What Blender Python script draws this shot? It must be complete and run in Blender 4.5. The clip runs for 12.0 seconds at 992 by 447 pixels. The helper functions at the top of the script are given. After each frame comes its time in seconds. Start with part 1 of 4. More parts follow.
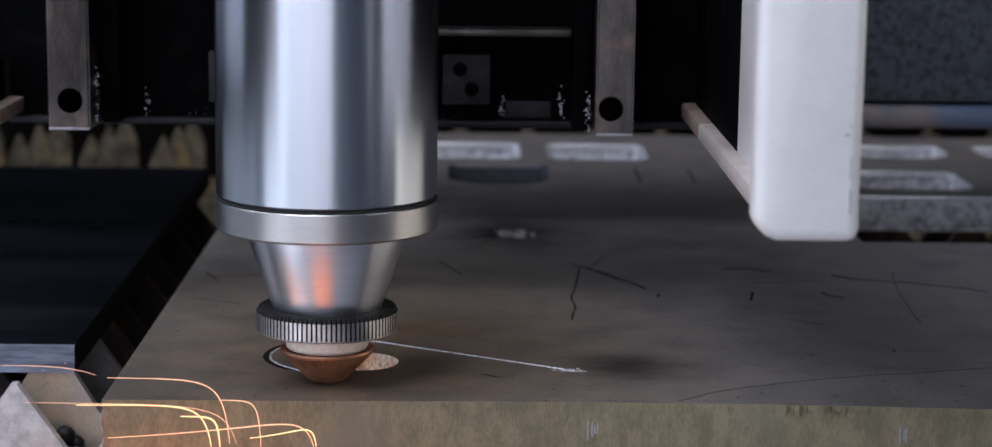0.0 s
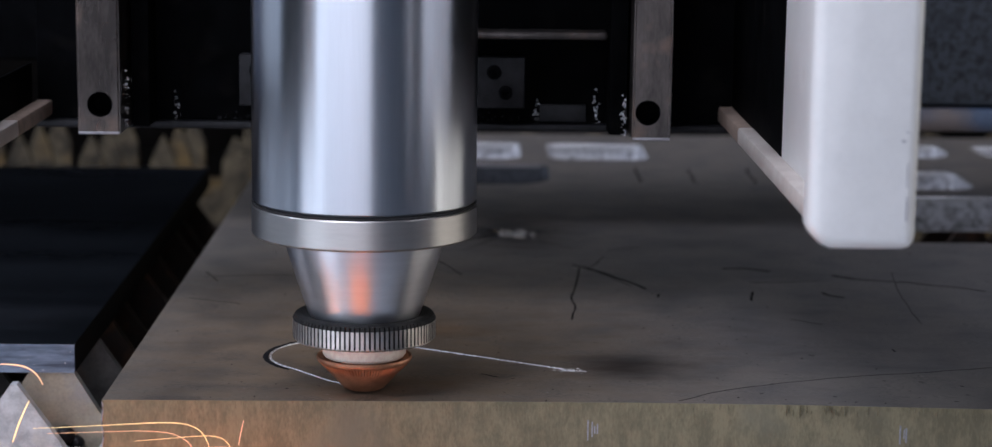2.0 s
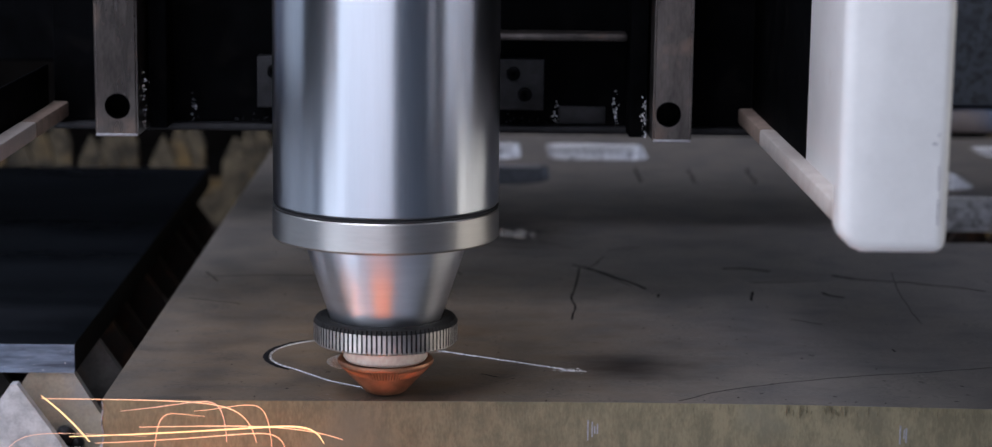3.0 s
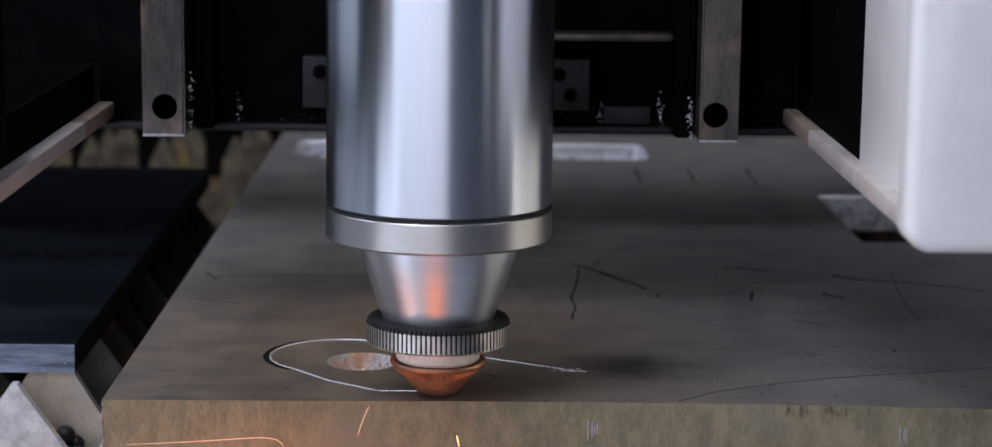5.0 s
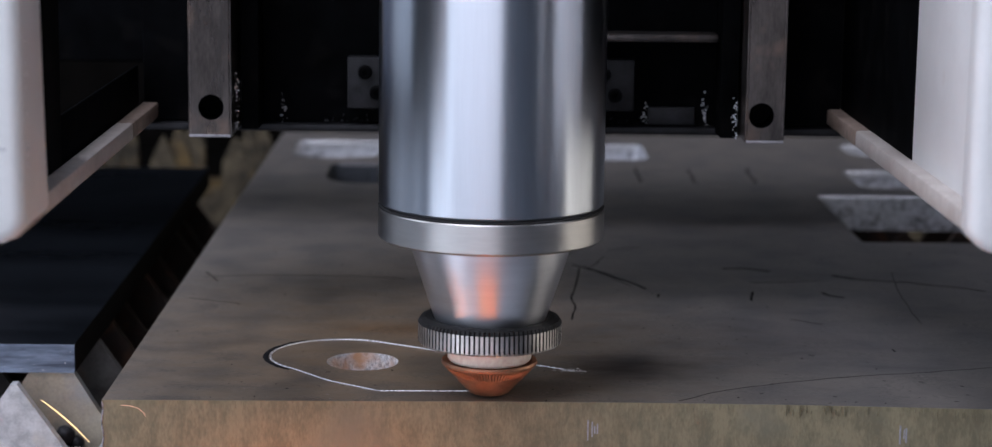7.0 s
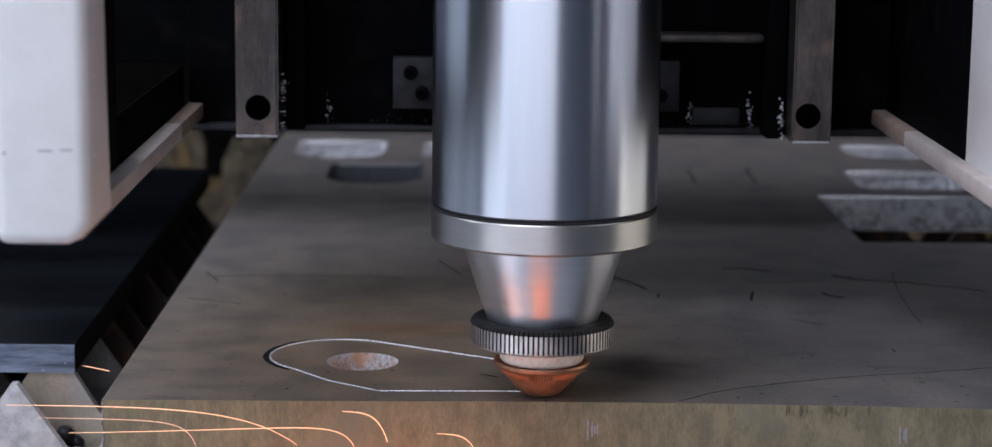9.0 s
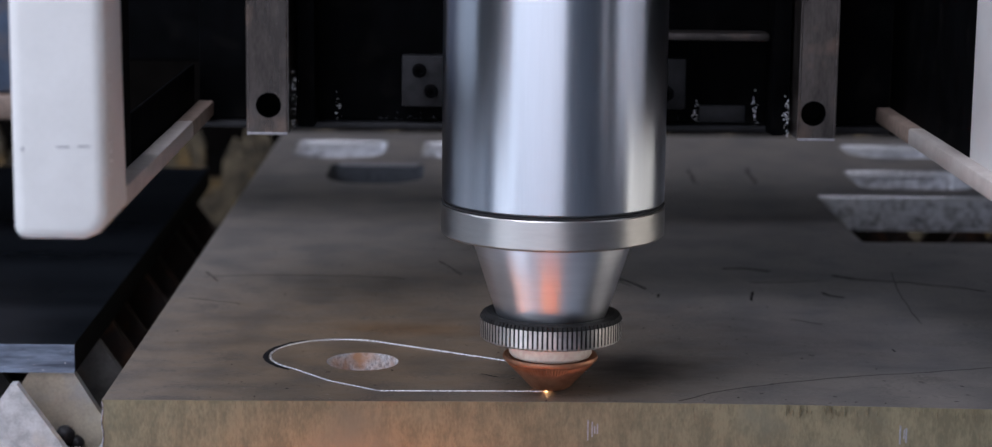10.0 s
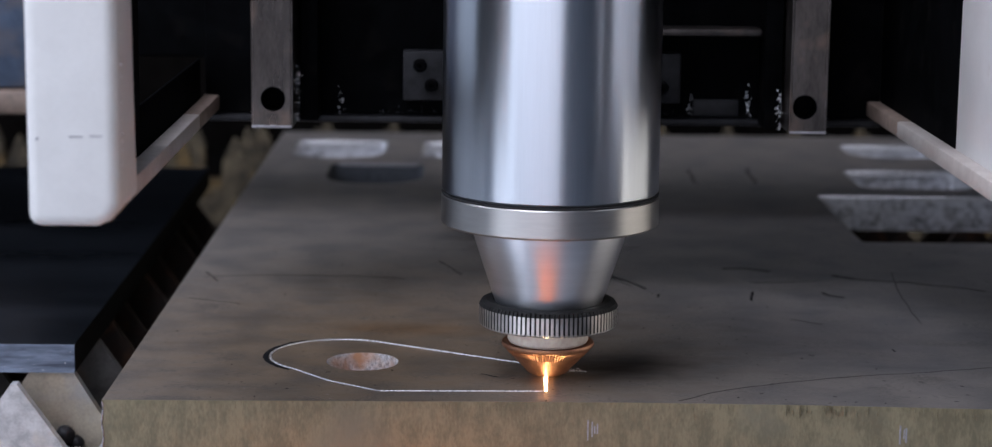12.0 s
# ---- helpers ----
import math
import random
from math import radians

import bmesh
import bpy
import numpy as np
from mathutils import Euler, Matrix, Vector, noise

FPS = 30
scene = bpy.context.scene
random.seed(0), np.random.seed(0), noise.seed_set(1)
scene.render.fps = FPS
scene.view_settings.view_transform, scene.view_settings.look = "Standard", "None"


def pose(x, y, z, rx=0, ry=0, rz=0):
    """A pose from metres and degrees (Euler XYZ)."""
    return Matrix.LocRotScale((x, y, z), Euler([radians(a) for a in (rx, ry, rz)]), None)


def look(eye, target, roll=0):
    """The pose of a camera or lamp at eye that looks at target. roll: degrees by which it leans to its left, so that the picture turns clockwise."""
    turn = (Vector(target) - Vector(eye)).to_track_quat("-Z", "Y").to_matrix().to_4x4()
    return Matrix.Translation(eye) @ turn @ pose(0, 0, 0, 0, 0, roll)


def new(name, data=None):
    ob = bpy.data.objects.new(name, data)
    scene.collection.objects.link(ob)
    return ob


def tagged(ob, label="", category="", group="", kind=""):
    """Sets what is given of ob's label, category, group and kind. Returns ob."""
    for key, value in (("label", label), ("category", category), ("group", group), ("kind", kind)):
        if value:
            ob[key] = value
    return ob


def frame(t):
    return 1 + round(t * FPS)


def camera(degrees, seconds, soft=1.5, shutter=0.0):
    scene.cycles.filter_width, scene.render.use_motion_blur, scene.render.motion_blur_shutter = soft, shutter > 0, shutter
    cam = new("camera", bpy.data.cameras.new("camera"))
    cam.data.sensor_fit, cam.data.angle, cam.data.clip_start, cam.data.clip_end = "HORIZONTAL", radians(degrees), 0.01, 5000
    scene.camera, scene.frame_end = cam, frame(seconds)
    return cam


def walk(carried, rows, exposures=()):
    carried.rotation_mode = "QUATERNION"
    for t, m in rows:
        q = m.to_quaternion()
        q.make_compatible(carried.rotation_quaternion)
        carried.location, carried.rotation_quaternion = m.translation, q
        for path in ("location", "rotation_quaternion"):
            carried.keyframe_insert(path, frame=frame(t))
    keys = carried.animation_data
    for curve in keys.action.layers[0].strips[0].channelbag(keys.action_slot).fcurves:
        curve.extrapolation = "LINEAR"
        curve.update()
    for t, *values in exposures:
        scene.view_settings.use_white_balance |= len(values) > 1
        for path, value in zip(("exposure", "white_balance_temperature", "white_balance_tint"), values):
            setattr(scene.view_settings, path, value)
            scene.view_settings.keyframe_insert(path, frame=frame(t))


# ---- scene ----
# A laser cutting head crossing a steel plate on a toothed support bed.
EYE = Vector((0.0, 0.0, 0.1603))
cam = camera(26.11, 12.0, soft=1.3)
cam.data.dof.use_dof = True
cam.data.dof.focus_distance = 0.645
cam.data.dof.aperture_fstop = 16.0
VIEW = look(EYE, EYE + Vector((0.012888, 0.984665, -0.173979)), 0.694)
walk(cam, [(0.0, VIEW), (12.0, VIEW)])

# ---- world and lights ----
world = bpy.data.worlds.new("workshop_air")
scene.world = world
world.use_nodes = True
world.node_tree.nodes["Background"].inputs[0].default_value = (0.55, 0.62, 0.75, 1)
world.node_tree.nodes["Background"].inputs[1].default_value = 0.12


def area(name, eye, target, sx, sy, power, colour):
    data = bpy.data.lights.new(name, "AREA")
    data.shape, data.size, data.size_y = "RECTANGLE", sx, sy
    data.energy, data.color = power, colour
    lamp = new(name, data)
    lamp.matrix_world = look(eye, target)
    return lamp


# rear-left, ceiling, front and workshop lights are added fill with no source seen
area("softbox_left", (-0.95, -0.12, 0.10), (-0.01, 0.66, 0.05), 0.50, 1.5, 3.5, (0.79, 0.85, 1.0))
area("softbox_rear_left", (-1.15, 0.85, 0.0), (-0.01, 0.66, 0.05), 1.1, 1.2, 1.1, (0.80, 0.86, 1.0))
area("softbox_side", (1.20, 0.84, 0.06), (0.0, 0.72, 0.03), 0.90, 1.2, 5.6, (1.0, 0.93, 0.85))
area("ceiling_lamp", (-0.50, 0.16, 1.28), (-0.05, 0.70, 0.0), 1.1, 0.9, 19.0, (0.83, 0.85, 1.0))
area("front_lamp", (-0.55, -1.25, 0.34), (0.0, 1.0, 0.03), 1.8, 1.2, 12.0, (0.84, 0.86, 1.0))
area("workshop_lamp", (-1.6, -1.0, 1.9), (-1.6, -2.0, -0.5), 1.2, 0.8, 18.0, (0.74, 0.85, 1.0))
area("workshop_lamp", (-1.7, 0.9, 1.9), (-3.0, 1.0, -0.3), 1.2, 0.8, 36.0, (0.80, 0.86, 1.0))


# ---- materials ----
def material(name, base, rough=0.5, metal=0.0, dark=None, scale=30.0, stretch=(1, 1, 1), mix=0.5, bump=0.0, fine=400.0,
             rough_var=0.1, stain=None, stain_scale=6.0, stain_at=0.55, stain_soft=0.18, marks=(), gloss=0.5, grain=0.35, brushed=0.0):
    """Two scales of noise over a base colour, with stains and a fine relief."""
    mat = bpy.data.materials.new(name)
    mat.use_nodes = True
    nt = mat.node_tree
    n, l = nt.nodes, nt.links
    bsdf = n["Principled BSDF"]
    bsdf.inputs["Metallic"].default_value = metal
    bsdf.inputs["Specular IOR Level"].default_value = gloss
    coord = n.new("ShaderNodeTexCoord")
    mapping = n.new("ShaderNodeMapping")
    mapping.inputs["Scale"].default_value = stretch
    l.new(coord.outputs["Object"], mapping.inputs["Vector"])
    big, small = n.new("ShaderNodeTexNoise"), n.new("ShaderNodeTexNoise")
    for tex, sc, det in ((big, scale * 3, 6.0), (small, fine * 3, 4.0)):
        tex.inputs["Scale"].default_value = sc
        tex.inputs["Detail"].default_value = det
        tex.inputs["Roughness"].default_value = 0.6
        l.new(mapping.outputs[0], tex.inputs["Vector"])
    add = n.new("ShaderNodeMath")
    add.operation = "MULTIPLY_ADD"
    add.inputs[1].default_value = grain
    l.new(small.outputs["Fac"], add.inputs[0])
    l.new(big.outputs["Fac"], add.inputs[2])
    ramp = n.new("ShaderNodeValToRGB")
    dark = dark or tuple(c * (1 - mix) for c in base)
    ramp.color_ramp.elements[0].position, ramp.color_ramp.elements[0].color = 0.345 + grain / 2, (*dark, 1)
    ramp.color_ramp.elements[1].position, ramp.color_ramp.elements[1].color = 0.665 + grain / 2, (*base, 1)
    l.new(add.outputs[0], ramp.inputs[0])
    colour = ramp.outputs[0]
    if stain:
        spot = n.new("ShaderNodeTexNoise")
        spot.inputs["Scale"].default_value, spot.inputs["Detail"].default_value = stain_scale * 3, 6.0
        l.new(coord.outputs["Object"], spot.inputs["Vector"])
        sr = n.new("ShaderNodeMapRange")
        sr.inputs[1].default_value, sr.inputs[2].default_value = stain_at, stain_at + stain_soft
        l.new(spot.outputs["Fac"], sr.inputs[0])
        blend = n.new("ShaderNodeMix")
        blend.data_type = "RGBA"
        l.new(sr.outputs[0], blend.inputs[0])
        l.new(colour, blend.inputs[6])
        blend.inputs[7].default_value = (*stain, 1)
        colour = blend.outputs[2]
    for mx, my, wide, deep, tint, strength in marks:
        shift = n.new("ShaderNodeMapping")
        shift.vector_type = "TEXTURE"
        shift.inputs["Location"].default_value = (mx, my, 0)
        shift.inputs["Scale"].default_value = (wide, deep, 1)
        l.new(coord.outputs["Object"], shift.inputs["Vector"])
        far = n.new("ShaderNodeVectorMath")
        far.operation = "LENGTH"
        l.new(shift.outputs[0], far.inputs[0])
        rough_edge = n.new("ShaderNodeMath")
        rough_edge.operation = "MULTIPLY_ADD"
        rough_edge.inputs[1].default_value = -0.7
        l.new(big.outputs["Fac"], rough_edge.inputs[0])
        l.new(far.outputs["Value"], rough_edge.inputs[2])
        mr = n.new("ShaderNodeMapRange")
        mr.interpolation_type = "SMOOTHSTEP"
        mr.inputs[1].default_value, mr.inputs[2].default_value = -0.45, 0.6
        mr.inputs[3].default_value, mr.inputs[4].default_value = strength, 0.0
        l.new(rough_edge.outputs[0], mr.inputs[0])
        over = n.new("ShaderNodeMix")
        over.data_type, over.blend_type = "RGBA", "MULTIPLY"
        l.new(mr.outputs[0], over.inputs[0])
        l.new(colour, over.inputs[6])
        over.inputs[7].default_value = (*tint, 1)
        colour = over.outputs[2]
    l.new(colour, bsdf.inputs["Base Color"])
    rr = n.new("ShaderNodeMapRange")
    rr.inputs[3].default_value, rr.inputs[4].default_value = max(0.03, rough - rough_var), min(1.0, rough + rough_var)
    l.new(big.outputs["Fac"], rr.inputs[0])
    l.new(rr.outputs[0], bsdf.inputs["Roughness"])
    if brushed:
        around = n.new("ShaderNodeTangent")
        around.direction_type, around.axis = "RADIAL", "Z"
        l.new(around.outputs[0], bsdf.inputs["Tangent"])
        bsdf.inputs["Anisotropic"].default_value, bsdf.inputs["Anisotropic Rotation"].default_value = brushed, 0.25
    if bump:
        bp = n.new("ShaderNodeBump")
        bp.inputs["Strength"].default_value, bp.inputs["Distance"].default_value = bump, 0.0004
        l.new(add.outputs[0], bp.inputs["Height"])
        l.new(bp.outputs[0], bsdf.inputs["Normal"])
    return mat


def glowing(name, colour, strength):
    mat = bpy.data.materials.new(name)
    mat.use_nodes = True
    bsdf = mat.node_tree.nodes["Principled BSDF"]
    bsdf.inputs["Base Color"].default_value = (*colour, 1)
    bsdf.inputs["Emission Color"].default_value = (*colour, 1)
    bsdf.inputs["Emission Strength"].default_value = strength
    return mat


TUBE = material("polished_steel", (0.65, 0.69, 0.755), 0.29, 1.0, mix=0.10, scale=25, stretch=(1, 1, 0.03), fine=700, rough_var=0.03, brushed=0.8)
SATIN = material("satin_steel", (0.56, 0.55, 0.54), 0.38, 1.0, mix=0.1, scale=40, stretch=(1, 1, 8), fine=900, rough_var=0.05, brushed=0.6)
TURNED = material("turned_steel", (0.80, 0.82, 0.87), 0.35, 1.0, mix=0.08, scale=60, stretch=(0.2, 0.2, 3), fine=900, rough_var=0.04, brushed=0.6)
KNURL = material("dark_knurled_steel", (0.74, 0.71, 0.68), 0.36, 1.0, mix=0.25, scale=60, fine=900, rough_var=0.1)
RINGTOP = material("dark_ring_steel", (0.038, 0.037, 0.037), 0.55, 0.0, gloss=0.15, mix=0.5, scale=90, fine=700)
GROOVE = material("black_gap", (0.02, 0.02, 0.022), 0.7)
CERAMIC = material("worn_ceramic", (0.93, 0.86, 0.74), 0.35, 0.0, dark=(0.76, 0.62, 0.53), scale=160, fine=900)
COPPER = material("copper", (0.53, 0.27, 0.165), 0.48, 0.8, dark=(0.36, 0.17, 0.10), scale=90, fine=800, rough_var=0.09, bump=0.05)
PLATE = material("mill_scale_steel", (0.238, 0.211, 0.190), 0.43, 0.2, dark=(0.118, 0.107, 0.100), scale=42, stretch=(0.48, 1, 1), fine=420, grain=1.2,
                 rough_var=0.16, bump=0.2, stain=(0.138, 0.131, 0.130), stain_scale=16, stain_at=0.42, stain_soft=0.32,
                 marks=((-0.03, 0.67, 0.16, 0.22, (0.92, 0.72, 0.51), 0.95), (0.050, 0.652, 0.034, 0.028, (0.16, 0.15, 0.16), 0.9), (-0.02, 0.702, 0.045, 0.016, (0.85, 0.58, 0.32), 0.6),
                        # first mark here dims the near right, weaker light put into the colour
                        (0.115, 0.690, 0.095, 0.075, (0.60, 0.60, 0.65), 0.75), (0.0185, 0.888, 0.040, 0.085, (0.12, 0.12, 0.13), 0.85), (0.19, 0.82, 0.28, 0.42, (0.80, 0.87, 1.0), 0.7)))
CUTFACE = material("flame_cut_edge", (0.265, 0.228, 0.140), 0.48, 0.25, dark=(0.17, 0.146, 0.090), scale=50, stretch=(1.5, 1.5, 0.6), fine=300, grain=0.7, rough_var=0.14, bump=0.14,
                   stain=(0.19, 0.18, 0.13), stain_scale=9)
DRAG = material("drag_line_brown", (0.21, 0.18, 0.11), 0.5, 0.3, mix=0.3, scale=300)
# the orange stain puts the sparks' glow into the hole's wall
SLOTFACE = material("bright_cut_wall", (0.82, 0.82, 0.84), 0.4, 0.2, dark=(0.30, 0.30, 0.32), scale=330, stretch=(1, 1, 0.8), fine=1500, grain=0.8, rough_var=0.15, bump=0.5, stain=(0.60, 0.34, 0.20), stain_scale=35, stain_at=0.47, stain_soft=0.2)
FARFACE = material("speckled_cut_wall", (0.84, 0.85, 0.90), 0.5, 0.2, dark=(0.22, 0.225, 0.25), scale=95, fine=420, grain=0.9, rough_var=0.15, bump=0.4)
# darker walls for two of the slots
DARKFACE = material("dark_cut_wall", (0.10, 0.11, 0.13), 0.6, 0.3, mix=0.5, scale=120, fine=700, bump=0.2)
BEAD = material("fresh_cut_bead", (0.92, 0.92, 0.95), 0.28, 0.5, mix=0.2, scale=500, fine=2500, rough_var=0.1, bump=0.3)
# soot black; also the shade of the kerf gap and dark plate's sides
SOOT_AND_SHADE = material("soot", (0.014, 0.014, 0.016), 0.8, 0.0, gloss=0.08, mix=0.4, scale=200)
DARKPLATE = material("blue_black_plate", (0.007, 0.0088, 0.012), 0.30, 0.0, gloss=0.5, mix=0.5, scale=9, stretch=(0.3, 1, 1), fine=220, rough_var=0.1, bump=0.08,
                     stain=(0.011, 0.0125, 0.016), stain_scale=5)
DARKEDGE = material("sheared_blue_edge", (0.24, 0.29, 0.38), 0.35, 0.45, dark=(0.07, 0.085, 0.12), scale=45, stretch=(0.2, 1, 2.0), fine=400, rough_var=0.14, bump=0.3)
SLAT = material("scorched_slat_steel", (0.56, 0.55, 0.54), 0.45, 0.5, dark=(0.30, 0.29, 0.28), scale=70, fine=600, bump=0.2, stain=(0.36, 0.23, 0.10), stain_scale=16,
                stain_at=0.5, rough_var=0.12)
# brown slat steel, darkened because less light falls at the back
FARSLAT = material("brown_dimmed_slat", (0.15, 0.12, 0.075), 0.6, 0.1, dark=(0.035, 0.028, 0.02), scale=40, fine=400, stain=(0.24, 0.15, 0.05), stain_scale=10, bump=0.2)
RUST = material("rusty_slat_steel", (0.055, 0.030, 0.022), 0.7, 0.1, dark=(0.03, 0.025, 0.022), scale=60, fine=500, bump=0.3, stain=(0.16, 0.06, 0.02), stain_scale=20)
# darker copy of SLAT, with the shade between the plates in its grey
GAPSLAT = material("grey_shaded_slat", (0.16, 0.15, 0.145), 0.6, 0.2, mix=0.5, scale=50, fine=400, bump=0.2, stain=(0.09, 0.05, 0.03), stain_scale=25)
HEATSLAT = material("heat_tinted_slat", (0.44, 0.38, 0.29), 0.42, 0.35, dark=(0.27, 0.24, 0.20), scale=25, fine=400, bump=0.15, stain=(0.20, 0.25, 0.33), stain_scale=14, stain_at=0.48, stain_soft=0.3)
PALESLAT = material("pale_galvanised_slat", (0.60, 0.60, 0.61), 0.45, 0.2, dark=(0.36, 0.36, 0.37), scale=60, fine=500, bump=0.2, stain=(0.55, 0.52, 0.48), stain_scale=40)
SCUFF = material("pale_scuff", (0.42, 0.41, 0.44), 0.5, 0.2, mix=0.4, scale=600, fine=2500)
PAINT = material("white_paint", (0.79, 0.78, 0.77), 0.38, 0.0, dark=(0.73, 0.72, 0.71), scale=20, fine=300, rough_var=0.06, bump=0.015,
                 stain=(0.62, 0.58, 0.54), stain_scale=26, stain_at=0.68)
RAILPAINT = material("beige_paint", (0.56, 0.51, 0.475), 0.42, 0.0, dark=(0.42, 0.37, 0.34), scale=30, fine=300, stain=(0.34, 0.27, 0.23), stain_scale=20, stain_at=0.6)
PRIMER = material("brown_primer", (0.30, 0.225, 0.185), 0.5, 0.1, mix=0.4, scale=80, fine=500)
# also the shade inside the drilled holes and on a guard plate's rear
BLACK = material("black_gantry_steel", (0.0028, 0.003, 0.0036), 0.7, 0.0, gloss=0.015, mix=0.5, scale=40, fine=400, bump=0.1, stain=(0.006, 0.0055, 0.0055), stain_scale=30)
GROUND = material("ground_steel", (0.115, 0.10, 0.094), 0.30, 0.8, dark=(0.05, 0.044, 0.042), scale=45, stretch=(1, 1, 0.25), fine=500, rough_var=0.1, bump=0.1,
                  stain=(0.15, 0.11, 0.09), stain_scale=30)
DULL = material("dull_grey_steel", (0.022, 0.022, 0.025), 0.5, 0.2, gloss=0.2, mix=0.5, scale=90, fine=600, bump=0.2)
GRAINY = material("grainy_blue_black_panel", (0.060, 0.070, 0.085), 0.6, 0.2, mix=0.8, scale=110, fine=600, grain=0.9, bump=0.5, stain=(0.028, 0.033, 0.042), stain_scale=30)
BLUERAIL = material("blue_grey_rail", (0.085, 0.12, 0.19), 0.5, 0.2, mix=0.4, scale=25, fine=300, stain=(0.17, 0.14, 0.13), stain_scale=12, stain_at=0.5)
# BED and VOID are near-black, the background's darkness put into their colour
BED = material("black_bed_steel", (0.007, 0.006, 0.0055), 0.85, 0.0, gloss=0.03, mix=0.5, scale=14, fine=200, bump=0.2)
DARKWALL = material("dark_workshop_wall", (0.10, 0.11, 0.13), 0.8, mix=0.2, scale=2, fine=30)
VOID = material("black_far_wall", (0.0025, 0.0025, 0.003), 0.9, gloss=0.0)
WALL = material("workshop_wall", (0.40, 0.46, 0.54), 0.8, mix=0.2, scale=2, fine=30)
# unseen floor made pale so the cone reflects more light
CONCRETE = material("pale_bounce_concrete", (0.50, 0.52, 0.56), 0.8, mix=0.3, scale=3, fine=40)
SPARK = glowing("hot_spark", (1.0, 0.54, 0.32), 1.0)
SPARK_PALE = glowing("white_hot_spark", (1.0, 0.68, 0.33), 1.25)
EMBER = glowing("dull_ember", (1.0, 0.56, 0.38), 0.5)
BLOB = glowing("cooling_spark", (1.0, 0.55, 0.16), 0.95)
MELT = glowing("molten_kerf", (1.0, 0.72, 0.38), 40.0)
JETFRONT = glowing("spark_spray_glow", (1.0, 0.42, 0.22), 3.4)
JETGLOW = glowing("spark_jet_glow", (1.0, 0.40, 0.16), 0.30)


# ---- mesh helpers ----
def mesh_of(name, bm, mats):
    bmesh.ops.recalc_face_normals(bm, faces=bm.faces[:])
    me = bpy.data.meshes.new(name)
    bm.to_mesh(me)
    bm.free()
    for mt in (mats if isinstance(mats, (list, tuple)) else [mats]):
        me.materials.append(mt)
    return me


def smooth(me, angle=35):
    me.polygons.foreach_set("use_smooth", [True] * len(me.polygons))
    me.set_sharp_from_angle(angle=radians(angle))
    return me


def part(name, bm, mats, parent=None, label="", at=None, kind="", angle=35):
    ob = new(name, smooth(mesh_of(name, bm, mats), angle))
    if parent:
        ob.parent = parent
    if at is not None:
        ob.matrix_basis = at
    return tagged(ob, label, kind=kind)


def empty(name, m, label, category, group=""):
    ob = new(name)
    ob.empty_display_size = 0.01
    ob.matrix_basis = m
    return tagged(ob, label, category, group)


def box(x0, x1, y0, y1, z0, z1, bevel=0.0006, seg=2, bm=None):
    bm = bm or bmesh.new()
    made = bmesh.ops.create_cube(bm, size=1.0, matrix=Matrix.Translation(((x0 + x1) / 2, (y0 + y1) / 2, (z0 + z1) / 2)) @ Matrix.Diagonal((x1 - x0, y1 - y0, z1 - z0, 1)))
    if bevel:
        edges = list({e for v in made["verts"] for e in v.link_edges})
        bmesh.ops.bevel(bm, geom=edges, offset=bevel, segments=seg, affect="EDGES", profile=0.5)
    return bm


def lathe(profile, n=128, bm=None, wobble=None):
    """Turns (radius, z) pairs round the z axis; wobble(i, k) scales single radii."""
    bm = bm or bmesh.new()
    rings = []
    for k, (r, z) in enumerate(profile):
        ring = []
        for i in range(n):
            a = 2 * math.pi * i / n
            rr = r * (wobble(i, k) if wobble else 1.0)
            ring.append(bm.verts.new((rr * math.cos(a), rr * math.sin(a), z)))
        rings.append(ring)
    for a, b in zip(rings, rings[1:]):
        for i in range(n):
            bm.faces.new((a[i], a[(i + 1) % n], b[(i + 1) % n], b[i]))
    for ring in (rings[0], rings[-1]):
        bm.faces.new(ring)
    return bm


def tube(points, radii, n=6, bm=None):
    """A thin tapered tube along points."""
    bm = bm or bmesh.new()
    rings = []
    for i, p in enumerate(points):
        d = (Vector(points[min(i + 1, len(points) - 1)]) - Vector(points[max(i - 1, 0)])).normalized()
        side = d.cross(Vector((0, 0, 1)))
        side = side.normalized() if side.length > 1e-4 else Vector((1, 0, 0))
        up = side.cross(d)
        r = radii[i]
        rings.append([bm.verts.new(Vector(p) + r * (math.cos(2 * math.pi * j / n) * side + math.sin(2 * math.pi * j / n) * up)) for j in range(n)])
    for a, b in zip(rings, rings[1:]):
        for j in range(n):
            bm.faces.new((a[j], a[(j + 1) % n], b[(j + 1) % n], b[j]))
    bm.faces.new(rings[0])
    bm.faces.new(rings[-1])
    return bm


def slab(outer, holes, z0, z1):
    """A plate with openings; face materials: 0 flat sides, 1 outer edge, 2 and on the walls of each opening."""
    bm = bmesh.new()
    loops, edges = [], []
    for ring in [outer] + [h for h, _ in holes]:
        vs = [bm.verts.new((x, y, z1)) for x, y in ring]
        loops.append(vs)
        edges += [bm.edges.new((vs[i], vs[(i + 1) % len(vs)])) for i in range(len(vs))]
    bmesh.ops.triangle_fill(bm, edges=edges, use_beauty=True)
    top = bm.faces[:]
    low = {v: bm.verts.new((v.co.x, v.co.y, z0)) for vs in loops for v in vs}
    for f in top:
        bm.faces.new([low[v] for v in reversed(f.verts)])
    for k, vs in enumerate(loops):
        for i in range(len(vs)):
            a, b = vs[i], vs[(i + 1) % len(vs)]
            f = bm.faces.new((a, b, low[b], low[a]))
            f.material_index = 1 if k == 0 else holes[k - 1][1]
    return bm


